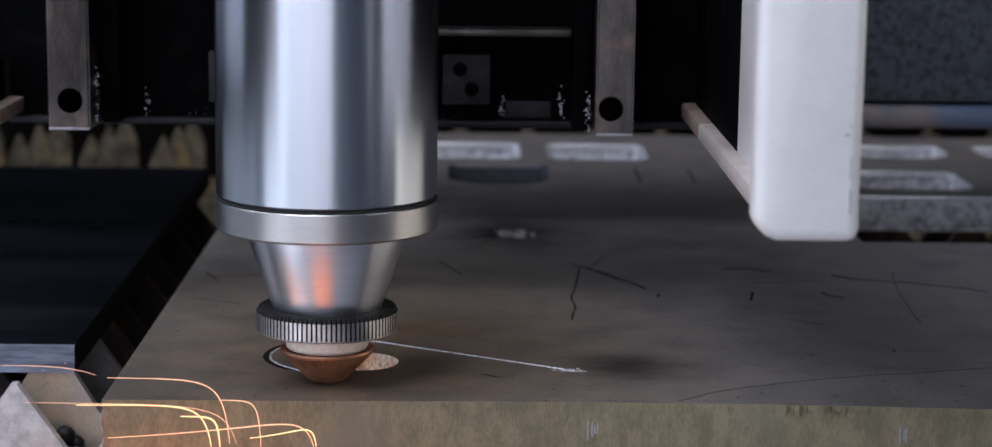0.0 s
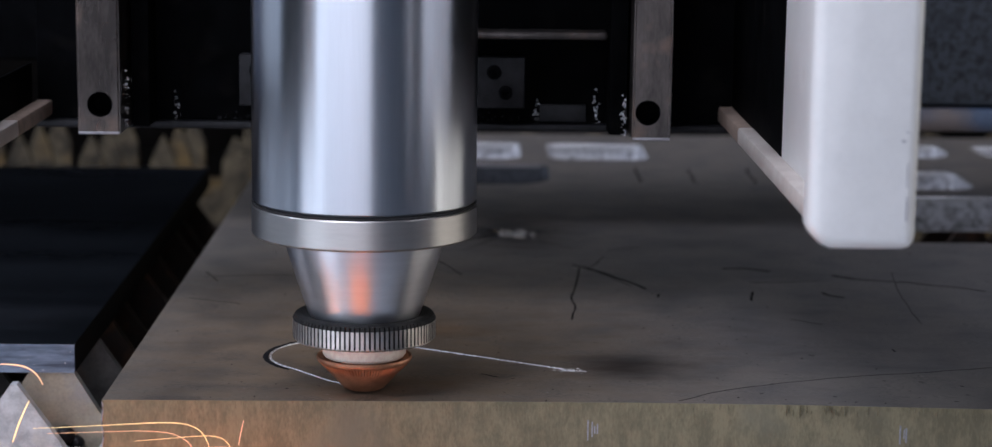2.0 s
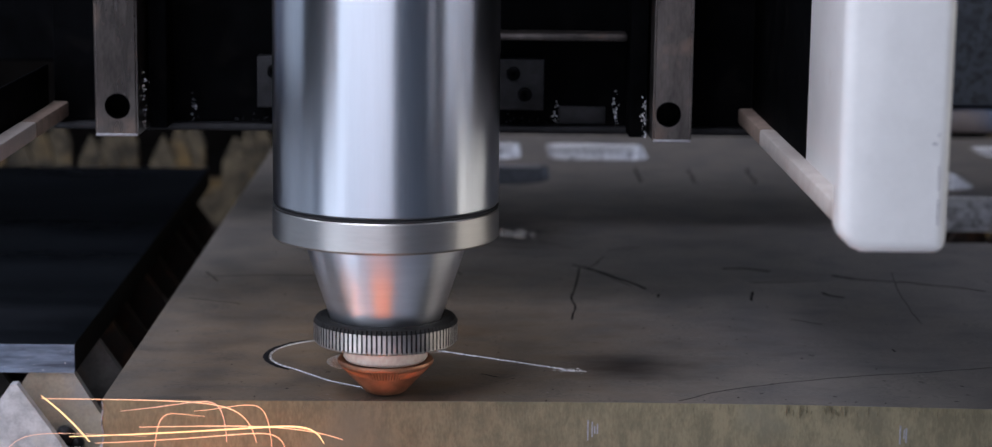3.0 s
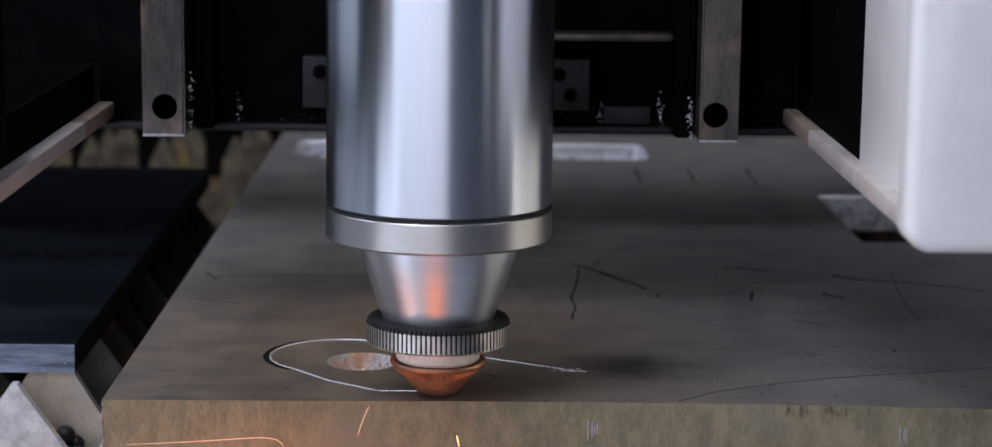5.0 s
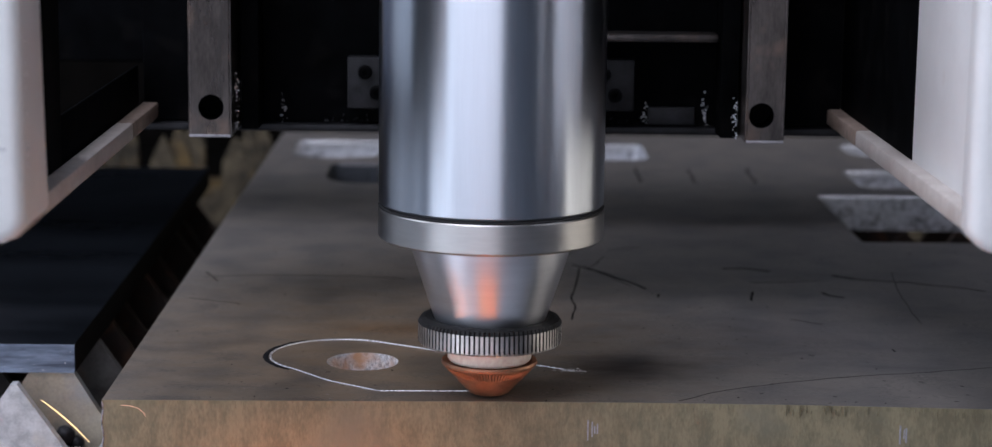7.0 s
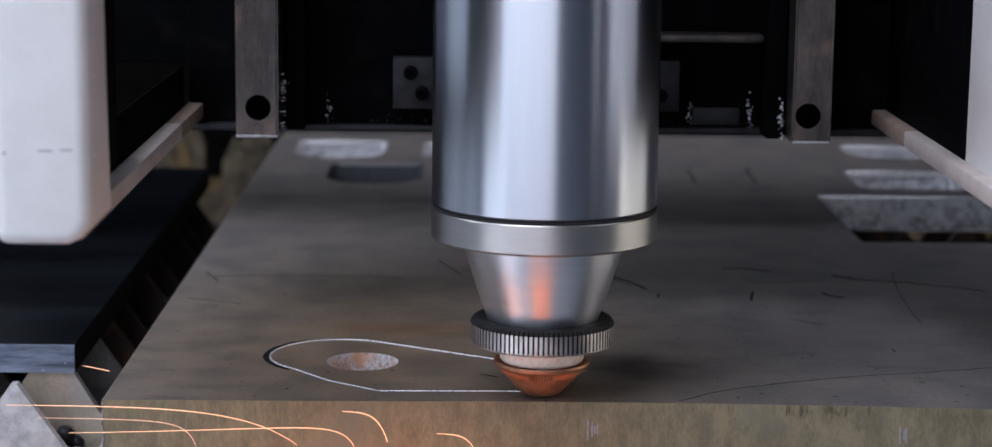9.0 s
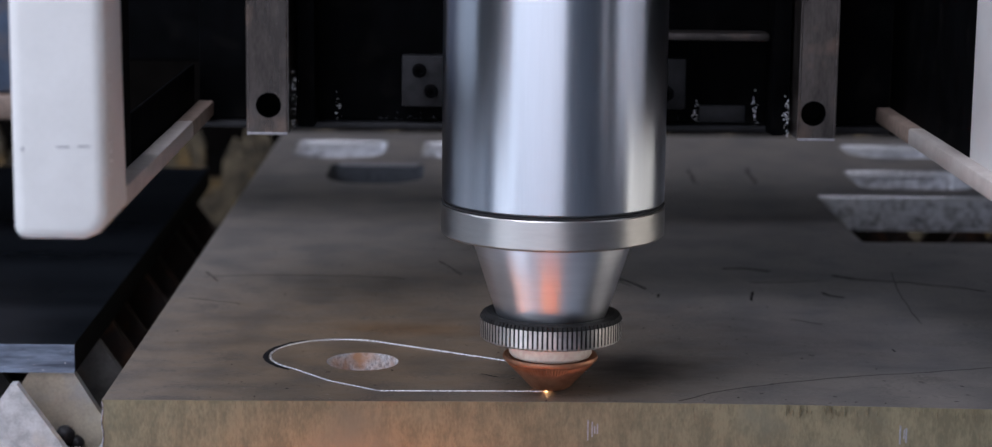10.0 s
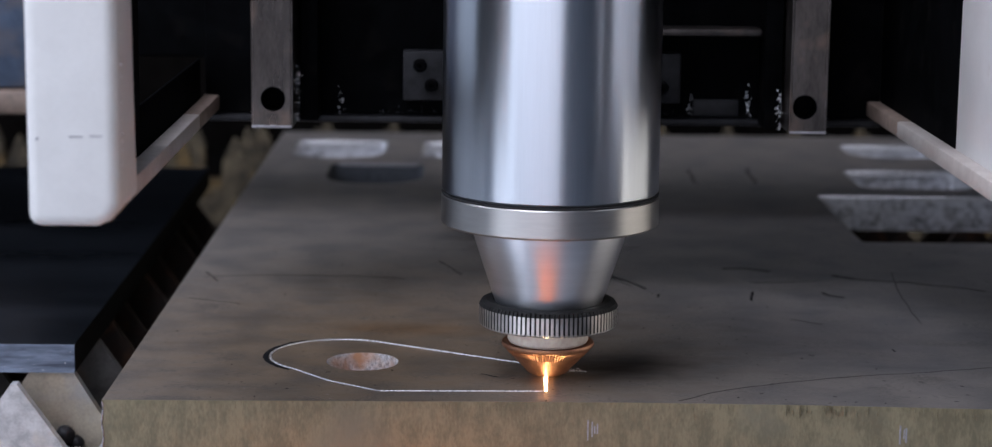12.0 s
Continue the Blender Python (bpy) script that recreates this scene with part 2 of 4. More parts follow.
# ---- room and bed ----
def room():
    # unseen room; wall and floor tones are set for the head's reflections
    for name, b, mt in (("floor", (-3, 3, -2.6, 3.2, -1.0, -0.9), CONCRETE), ("ceiling", (-3, 3, -2.6, 3.2, 2.4, 2.5), WALL),
                        ("wall_west", (-3.1, -3, -2.6, 3.2, -0.9, 2.4), WALL), ("wall_east", (3, 3.1, -2.6, 3.2, -0.9, 2.4), DARKWALL),
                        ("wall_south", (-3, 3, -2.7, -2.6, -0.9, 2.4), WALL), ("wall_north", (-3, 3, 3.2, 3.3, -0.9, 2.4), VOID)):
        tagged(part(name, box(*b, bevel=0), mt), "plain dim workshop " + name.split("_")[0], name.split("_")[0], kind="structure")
    tagged(part("bed_floor", box(-0.9, 0.9, 0.57, 2.4, -0.2, -0.18, bevel=0), BED), "cutting bed floor, near-black to stand for its shade", "bed floor", kind="structure")
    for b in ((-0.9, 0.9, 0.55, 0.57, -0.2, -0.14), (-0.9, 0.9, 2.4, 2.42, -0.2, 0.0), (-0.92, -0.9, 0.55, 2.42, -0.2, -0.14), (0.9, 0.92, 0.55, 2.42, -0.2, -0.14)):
        tagged(part("bed_wall", box(*b, bevel=0.002), BED), "near-black steel side of the cutting bed", "bed wall", kind="structure")


# ---- the steel plate ----
PLATE_Z = -0.0165
ARC_C, ARC_R = Vector((-0.040, 0.663)), 0.0224
UP_N, LOW_N = Vector((0.524, 0.852)).normalized(), Vector((-0.625, -0.781)).normalized()
CORNER, END, TOP_END = Vector((-0.0262, 0.6188)), Vector((0.0236, 0.6200)), Vector((0.0310, 0.6470))
START = Vector((-0.0422, 0.6310))


def rounded(x0, x1, y0, y1, r, n=8, near=None):
    """A rounded rectangle; near: radius of the two corners on the camera's side."""
    pts = []
    near = r if near is None else near
    for cx, cy, a0, rad in ((x1 - near, y0 + near, -90, near), (x1 - r, y1 - r, 0, r), (x0 + r, y1 - r, 90, r), (x0 + near, y0 + near, 180, near)):
        for i in range(n + 1):
            a = radians(a0 + 90 * i / n)
            pts.append((cx + rad * math.cos(a), cy + rad * math.sin(a)))
    return pts


def bead_strip(points, width, height, bm=None):
    """A low half-round bead along points on the plate, a little uneven."""
    bm = bm or bmesh.new()
    prev = None
    for i, p in enumerate(points):
        d = Vector(points[min(i + 1, len(points) - 1)]) - Vector(points[max(i - 1, 0)])
        s = Vector((-d.y, d.x)).normalized()
        w = width * (0.85 + 0.3 * noise.noise(Vector((p[0] * 900, p[1] * 900, 0.5))))
        row = [bm.verts.new((p[0] + s.x * w * u, p[1] + s.y * w * u, h)) for u, h in ((-0.5, -0.0003), (-0.3, height * 0.8), (0.0, height), (0.3, height * 0.8), (0.5, -0.0003))]
        if prev:
            for j in range(4):
                bm.faces.new((prev[j], prev[j + 1], row[j + 1], row[j]))
        prev = row
    return bm


def ray(a, b, width):
    """A thin flat streak on the plate that runs out to a point."""
    bm = bmesh.new()
    d = (b - a)
    side = Vector((-d.y, d.x)).normalized() * width / 2
    pts = [(a - side * 0.5, 0.0), (a + d * 0.3 - side, 0.0), (b, 0.0), (a + d * 0.3 + side, 0.0), (a + side * 0.5, 0.0)]
    top = [bm.verts.new((p.x, p.y, 0.00005)) for p, _ in pts]
    low = [bm.verts.new((p.x, p.y, -0.0002)) for p, _ in pts]
    bm.faces.new(top)
    bm.faces.new(low[::-1])
    for i in range(5):
        bm.faces.new((top[i], low[i], low[(i + 1) % 5], top[(i + 1) % 5]))
    return bm


def line(a, b, step=0.0009):
    n = max(2, int((b - a).length / step))
    return [a.lerp(b, i / n) for i in range(n + 1)]


def arc_points(shift=0.0, a0=None, a1=None):
    a0 = math.atan2(UP_N.y, UP_N.x) if a0 is None else a0
    a1 = math.atan2(LOW_N.y, LOW_N.x) + 2 * math.pi if a1 is None else a1
    return [ARC_C + (ARC_R + shift) * Vector((math.cos(a0 + (a1 - a0) * i / 60), math.sin(a0 + (a1 - a0) * i / 60))) for i in range(61)]


GROWING = []


def steel_plate():
    plate = empty("steel_plate", pose(0, 0, 0), "thick brown-grey mill-scale steel plate with cut slots, resting on toothed slats", "steel plate")
    outer = [(-0.1063, 0.6058), (-0.06, 0.6064), (0.0, 0.6074), (0.05, 0.6078), (0.10, 0.6066), (0.155, 0.6036), (0.20, 0.6030), (0.45, 0.6035), (0.45, 1.20), (-0.1045, 1.20)]
    hole = [(-0.0329 + 0.0113 * math.cos(2 * math.pi * i / 64), 0.6556 + 0.0119 * math.sin(2 * math.pi * i / 64)) for i in range(64)]
    holes = [(hole, 2), (rounded(0.1635, 0.30, 0.8715, 0.991, 0.002), 4), (rounded(0.189, 0.245, 1.013, 1.070, 0.003, near=0.012), 4), (rounded(0.203, 0.257, 1.118, 1.164, 0.003, near=0.02), 4),
             (rounded(0.275, 0.33, 1.118, 1.164, 0.003, near=0.02), 4), (rounded(0.0415, 0.094, 1.100, 1.159, 0.004, near=0.012), 4), (rounded(-0.093, -0.0445, 1.098, 1.163, 0.004, near=0.022), 4),
             (rounded(-0.025, 0.0275, 1.100, 1.161, 0.004, near=0.012), 4), (rounded(-0.070, -0.0225, 1.014, 1.078, 0.004, near=0.022), 3), (rounded(-0.0105, 0.040, 1.016, 1.078, 0.004, near=0.022), 3)]
    part("body", slab(outer, holes, PLATE_Z, 0.0), [PLATE, CUTFACE, SLOTFACE, DARKFACE, FARFACE], plate)
    # bright strips put the light on the top of each slot's far wall
    for x0, x1, y, h in ((0.1655, 0.298, 0.991, 0.0022), (0.192, 0.242, 1.070, 0.0034), (0.206, 0.254, 1.164, 0.0036), (0.278, 0.327, 1.164, 0.0036), (0.0455, 0.090, 1.159, 0.0038),
                         (-0.089, -0.0485, 1.163, 0.0038), (-0.021, 0.0235, 1.161, 0.0038), (-0.066, -0.0265, 1.078, 0.0010), (-0.0065, 0.036, 1.078, 0.0010)):
        part("arris", box(x0, x1, y - 0.0004, y + 0.0006, -h, 0.0002, 0.0002), SCUFF if h < 0.002 else BEAD, plate, "bright strip for the lit top of a slot wall")
    # finished cut: pierce point, upper straight, round end, start of the lower straight
    path = line(TOP_END, ARC_C + ARC_R * UP_N) + arc_points()[1:] + line(ARC_C + ARC_R * LOW_N, START)[1:]
    # pale bead puts the glint of the kerf wall into its colour
    part("kerf_edge", bead_strip(path, 0.0009, 0.00030), BEAD, plate, "bright silvery edge of the finished cut")
    # black strip laid on the plate in place of the dark opening
    part("kerf_gap", bead_strip(arc_points(0.0015, 2.1, 4.05), 0.0030, 0.00010), SOOT_AND_SHADE, plate, "black strip for the open gap of the cut")
    lower = line(START, CORNER, 0.002) + line(CORNER, END, 0.002)[1:] + line(END, Vector((0.0242, 0.6395)), 0.0015)[1:]
    for a, b in zip(lower, lower[1:]):
        hot = a.x > 0.0232
        seg = part("kerf_edge", bead_strip(line(a, b, 0.0005), 0.0013 if hot else 0.0007, 0.00020 if hot else 0.00026), MELT if hot else BEAD, plate,
                   "white-hot molten kerf" if hot else "")
        GROWING.append((seg, (a + b) / 2))
    # pierce splatter and soot
    bm = bmesh.new()
    for i in range(90):
        a, r = random.uniform(0, 6.283), abs(random.gauss(0, 1))
        x, y = 0.0322 + 0.0032 * r * math.cos(a), 0.6463 + 0.0014 * r * math.sin(a)
        s = random.uniform(0.0001, 0.00036)
        bmesh.ops.create_icosphere(bm, subdivisions=1, radius=s, matrix=Matrix.Translation((x, y, 0)) @ Matrix.Diagonal((1.4, 1, 0.5, 1)))
    part("pierce_spatter", bm, BEAD, plate, "silvery pierce spatter", kind="stuff")
    bm = bmesh.new()
    for i in range(60):
        a, r = random.uniform(0, 6.283), abs(random.gauss(0, 1))
        s = random.uniform(0.0004, 0.0012)
        bmesh.ops.create_icosphere(bm, subdivisions=1, radius=s, matrix=Matrix.Translation((0.0185 + 0.005 * r * math.cos(a), 0.882 + 0.008 * r * math.sin(a), 0)) @ Matrix.Diagonal((1.3, 1, 0.6, 1)))
    part("old_pierce_spatter", bm, SLAT, plate, "crusted grey spatter of an older pierce", kind="stuff")
    # scratches and scribed lines
    scr = [(0.0026, [(0.0412, 0.8169), (0.0509, 0.8023), (0.0595, 0.7870), (0.0663, 0.7710)]),
           (0.0010, [(0.0452, 0.8095), (0.0540, 0.7939), (0.0611, 0.7765)]),
           (0.0013, [(0.0433, 0.8094), (0.0406, 0.7837), (0.0375, 0.7530), (0.0375, 0.7339), (0.0359, 0.7185)]),
           (0.0032, [(0.0984, 0.8121), (0.1068, 0.8125), (0.1163, 0.8067)]),
           (0.0013, [(0.1055, 0.7856), (0.1190, 0.7863), (0.1334, 0.7905)]),
           (0.0038, [(0.1392, 0.8004), (0.1464, 0.7935)]),
           (0.0026, [(0.1464, 0.7935), (0.1668, 0.7873), (0.1797, 0.7809), (0.1917, 0.7734)]),
           (0.0029, [(0.1299, 0.7683), (0.1322, 0.7628), (0.1368, 0.7597)]),
           (0.0017, [(0.1052, 0.7683), (0.1025, 0.7526)]),
           (0.0016, [(0.0696, 0.7633), (0.0688, 0.7566)]),
           (0.0005, [(0.1631, 0.8090), (0.1580, 0.7606), (0.1560, 0.7166)]),
           (0.0008, [(0.0628, 0.6105), (0.0732, 0.6197), (0.0854, 0.6277)]),
           (0.0007, [(0.0854, 0.6277), (0.1125, 0.6396), (0.1382, 0.6462), (0.1655, 0.6546)]),
           (0.0010, [(-0.0994, 0.7866), (-0.0762, 0.7913), (-0.0428, 0.7905), (-0.0236, 0.7866)]),
           (0.0010, [(-0.0995, 0.7975), (-0.0924, 0.7775)]),
           (0.0010, [(-0.0111, 0.8220), (-0.0023, 0.7949)]),
           (0.0020, [(0.0841, 1.0736), (0.0839, 1.0260)]),
           (0.0020, [(0.1110, 1.0689), (0.1101, 1.0237)]),
           (0.0020, [(0.1406, 1.0753), (0.1396, 1.0256)]),
           (0.0012, [(0.1119, 0.7217), (0.1218, 0.7152)]),
           (0.0011, [(0.1386, 0.6785), (0.1391, 0.6749)]),
           (0.0014, [(0.1100, 0.6703), (0.1114, 0.6686)]),
           (0.0012, [(0.0562, 0.8480), (0.0695, 0.8543)]),
           (0.0009, [(0.0541, 0.8344), (0.0464, 0.8083)]),
           (0.0010, [(0.0043, 0.6413), (0.0101, 0.6367)]),
           (0.0008, [(-0.0993, 0.7490), (-0.0802, 0.7392)])]
    for width, pts in scr:
        fine = [Vector(p) for a, b in zip(pts, pts[1:]) for p in line(Vector(a), Vector(b), 0.0015)[:-1]] + [Vector(pts[-1])]
        fine = [p + 0.0009 * Vector((noise.noise(Vector((p.x * 130, p.y * 60, 3))), noise.noise(Vector((p.x * 130, p.y * 60, 9))))) for p in fine]
        part("scratch", bead_strip(fine, width, 0.00004), SOOT_AND_SHADE, plate, "dark scratch in the scale")
    # loose flecks of scale and spatter
    for name, count, mat, text in (("dark_fleck", 420, SOOT_AND_SHADE, "tiny dark flecks of scale"), ("pale_fleck", 160, SLAT, "tiny pale flecks of spatter")):
        bm = bmesh.new()
        rnd = random.Random(count)
        for i in range(count):
            x, y, r = rnd.uniform(-0.10, 0.25), 0.609 + 0.26 * rnd.random() ** 1.4, rnd.uniform(0.0001, 0.00042) * (1.0 if mat is SOOT_AND_SHADE else 0.6)
            bmesh.ops.create_icosphere(bm, subdivisions=1, radius=r, matrix=Matrix.Translation((x, y, 0)) @ Matrix.Rotation(rnd.uniform(0, 3), 4, "Z") @ Matrix.Diagonal((rnd.uniform(0.8, 2.6), 1, 0.12, 1)))
        part(name, bm, mat, plate, text, kind="stuff")
    # soot blown out in rays round the older pierce
    rnd = random.Random(3)
    for i in range(22):
        a, r = rnd.choice((0.1, 0.45, 2.6, 3.0, 3.4, 5.9)) + rnd.gauss(0, 0.35), rnd.uniform(0.25, 1.0)
        d = Vector((0.034 * math.cos(a), 0.060 * math.sin(a))) * r
        s0 = Vector((0.0175, 0.884))
        part("soot_ray", ray(s0 + 0.12 * d, s0 + d, rnd.uniform(0.0006, 0.0018)), SOOT_AND_SHADE, plate, "black soot ray")
    for cx, cz, n in ((0.0375, -0.0085, 4), (0.066, -0.0065, 2), (0.1285, -0.0085, 3)):
        for i in range(n):
            x, h, wide = cx + (i - n / 2) * 0.0008 + random.uniform(-0.0003, 0.0003), random.uniform(0.0008, 0.0034), random.uniform(0.00008, 0.00026)
            y = 0.6077 if cx < 0.1 else 0.6050
            part("edge_nick", box(x - wide, x + wide, y - 0.0002, y + 0.002, cz - h * random.uniform(0.5, 1), cz + h, 0), SCUFF, plate)
    edge_y = lambda x: 0.6064 + (0.0014 * (x + 0.06) / 0.11 if x < 0.05 else 0.0014 - 0.0042 * (x - 0.05) / 0.105)
    bm = bmesh.new()
    for i in range(150):
        x = random.uniform(-0.102, 0.165)
        z, h, w = -0.0006 - abs(random.gauss(0, 0.0012)), random.uniform(0.0003, 0.0012), random.uniform(0.00004, 0.0001)
        y = edge_y(x)
        box(x - w, x + w, y - 0.0001, y + 0.001, z - h, min(z + h, -0.0002), 0, bm=bm)
    part("drag_line", bm, DRAG, plate, "short dark drag lines on the cut edge", kind="stuff")
    bm = tube([(-0.1062 + 0.00022 * math.sin(i * 0.9), 0.6056, -0.0005 - 0.0165 * i / 14) for i in range(15)], [0.00018 + 0.00014 * abs(math.sin(i * 1.7)) for i in range(15)])
    part("corner_burr", bm, SCUFF, plate, "curled bright burr at the corner")
    return plate


def dark_plate():
    thing = empty("dark_steel_plate", pose(0, 0, 0), "blue-black steel plate lying beside the thick plate on the slats", "steel plate")
    part("body", slab([(-0.40, 0.7035), (-0.1322, 0.7030), (-0.1352, 1.103), (-0.40, 1.101)], [], PLATE_Z, -0.0067), [DARKPLATE, DARKEDGE, SOOT_AND_SHADE], thing)
    # side faces get black, the shade of the gap put into their colour
    for f in thing.children[0].data.polygons:
        if abs(f.normal.x) > 0.7:
            f.material_index = 2
    bm = bmesh.new()
    for i in range(22):
        x, z = random.uniform(-0.175, -0.133), random.uniform(-0.016, -0.007)
        bmesh.ops.create_icosphere(bm, subdivisions=1, radius=random.uniform(0.0001, 0.00028), matrix=Matrix.Translation((x, 0.7031, z)))
    part("spatter", bm, BEAD, thing, "bright specks of spatter", kind="stuff")


def slat(y, shift, worn, mats, flat=None, spread=0.0158, depth=0.0225, root=0.0):
    """A toothed support strip; worn teeth are cut flat."""
    pitch, thick, tip = 0.0437, 0.004, PLATE_Z - 0.0004
    pts = []
    k0 = -9
    for k in range(k0, 10):
        x = k * pitch + shift
        w = flat if flat is not None else (random.uniform(0.0006, 0.003) if random.random() > worn else random.uniform(0.004, 0.012))
        half = w / 2
        base = min(half + spread, pitch / 2 - 0.0004)
        foot = [(base + 0.0006, tip - depth - root)] if root else []
        pts += [(x - u, z) for u, z in foot] + [(x - base, tip - depth), (x - half, tip), (x + half, tip), (x + base, tip - depth)] + [(x + u, z) for u, z in foot]
    bm = bmesh.new()
    fa = [bm.verts.new((x, y, z)) for x, z in pts]
    fb = [bm.verts.new((x, y + thick, z)) for x, z in pts]
    la = [bm.verts.new((x, y, tip - 0.09)) for x, z in pts]
    lb = [bm.verts.new((x, y + thick, tip - 0.09)) for x, z in pts]
    for i in range(len(pts) - 1):
        for q in ((fa[i], fa[i + 1], la[i + 1], la[i]), (fb[i + 1], fb[i], lb[i], lb[i + 1]), (fa[i + 1], fa[i], fb[i], fb[i + 1])):
            bm.faces.new(q)
    ob = part("support_slat", bm, mats)
    return ob


def slats():
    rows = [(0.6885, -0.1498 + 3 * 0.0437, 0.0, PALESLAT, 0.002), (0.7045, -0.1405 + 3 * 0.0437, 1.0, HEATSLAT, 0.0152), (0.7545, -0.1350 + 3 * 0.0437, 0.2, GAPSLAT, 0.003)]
    for y in [0.8015 + 0.047 * i for i in range(7)] + [1.2945, 1.3400, 1.3855]:
        lean = 0.0032 * (y - 1.2945) / 0.0455 + 0.0018 if y > 1.2 else random.uniform(-0.0015, 0.0015)
        rows.append((y, -0.2760 + 6 * 0.0437 + lean, 0.3, FARSLAT if y > 1.2 else RUST, 0.0016 if y > 1.2 else None))
    for y, sh, worn, mt, flat in rows:
        tagged(slat(y, sh, worn, mt, flat, *((0.0068, 0.015, 0.024) if mt is FARSLAT else (0.0158, 0.0225))), "heat-tinted tan and blue toothed steel support slat" if mt is HEATSLAT else "pale galvanised toothed steel support slat" if mt is PALESLAT else "rusty toothed steel support slat" if mt is RUST else "brown toothed steel support slat, darkened for the dim far end" if mt is FARSLAT else "grey toothed steel support slat, darkened as in shade", "support slat", "slats of the bed")
    bm = bmesh.new()
    bmesh.ops.create_icosphere(bm, subdivisions=3, radius=0.0033, matrix=Matrix.Translation((-0.1356, 0.7020, -0.0380)))
    bmesh.ops.create_icosphere(bm, subdivisions=2, radius=0.0026, matrix=Matrix.Translation((-0.1321, 0.7030, -0.0410)))
    bmesh.ops.create_icosphere(bm, subdivisions=2, radius=0.0042, matrix=Matrix.Translation((-0.1371, 0.7035, -0.0440)))
    for v in bm.verts:
        v.co += 0.0006 * noise.noise_vector(v.co * 400)
    tagged(part("slag_drop", bm, DULL), "dark shiny frozen slag drop on a slat", "slag")


# ---- the cutting head ----
AXIS = Vector((-0.0422, 0.6295, 0.0))


def cutting_head():
    head = empty("cutting_head", Matrix.Translation(AXIS), "polished steel laser cutting head with knurled ring and copper nozzle", "cutting head")
    part("tube", lathe([(0.030, 0.0578), (0.0322, 0.0578), (0.0328, 0.0584), (0.0328, 0.060), (0.0328, 0.10), (0.0328, 0.24), (0.030, 0.24)], 160), TUBE, head, "polished steel sleeve")
    # black ring stands for the shaded gap and covers the collar's top
    part("gap", lathe([(0.028, 0.0566), (0.0326, 0.0566), (0.0329, 0.0571), (0.0329, 0.0573), (0.0321, 0.0574), (0.0321, 0.0582), (0.028, 0.0582)], 160), GROOVE, head, "black ring for the dark gap between sleeve and collar")
    part("collar", lathe([(0.022, 0.0478), (0.0322, 0.0478), (0.0330, 0.0485), (0.0330, 0.0564), (0.0325, 0.0570), (0.022, 0.0570)], 160), SATIN, head, "satin steel collar")
    part("cone", lathe([(0.0145, 0.0215), (0.0160, 0.0223), (0.0163, 0.0232), (0.0204, 0.0355), (0.0241, 0.0470), (0.0241, 0.0480), (0.015, 0.0480)], 160), TURNED, head, "turned steel cone")
    n = 92 * 8
    ridge = lambda i, k: 1.0 if k not in (2, 3) or i % 8 < 6 else 0.94
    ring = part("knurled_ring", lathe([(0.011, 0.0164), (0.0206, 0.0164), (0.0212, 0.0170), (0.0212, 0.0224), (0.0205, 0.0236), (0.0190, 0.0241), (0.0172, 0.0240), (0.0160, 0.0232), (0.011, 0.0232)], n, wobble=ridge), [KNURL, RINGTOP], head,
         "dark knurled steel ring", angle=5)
    # grooves carry their shade as dark colour; the top is dark too
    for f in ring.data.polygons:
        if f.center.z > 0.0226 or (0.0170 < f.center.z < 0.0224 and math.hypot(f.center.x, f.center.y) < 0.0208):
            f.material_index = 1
    part("insulator", lathe([(0.009, 0.0104), (0.0118, 0.0108), (0.0124, 0.0116), (0.0124, 0.0160), (0.0118, 0.0166), (0.009, 0.0166)], 96), CERAMIC, head, "pale ceramic insulator")
    part("nozzle", lathe([(0.0012, 0.0010), (0.0052, 0.0008), (0.0061, 0.0013), (0.0084, 0.0038), (0.0112, 0.0068), (0.0126, 0.0082), (0.0133, 0.0090), (0.0140, 0.0097), (0.0142, 0.0103), (0.0140, 0.0109), (0.0130, 0.0108), (0.0120, 0.0102), (0.004, 0.0102)], 180,
                         wobble=lambda i, k: 0.955 if k in (5, 6) and i % 2 else 1.0), COPPER, head, "copper nozzle with fine ridges", angle=25)
    return head


# ---- the gantry carriage ----
def gbox(x0, x1, y0, y1, z0, z1, bevel=0.0006, seg=2, bm=None):
    return box(x0 - AXIS.x, x1 - AXIS.x, y0 - AXIS.y, y1 - AXIS.y, z0, z1, bevel, seg, bm)


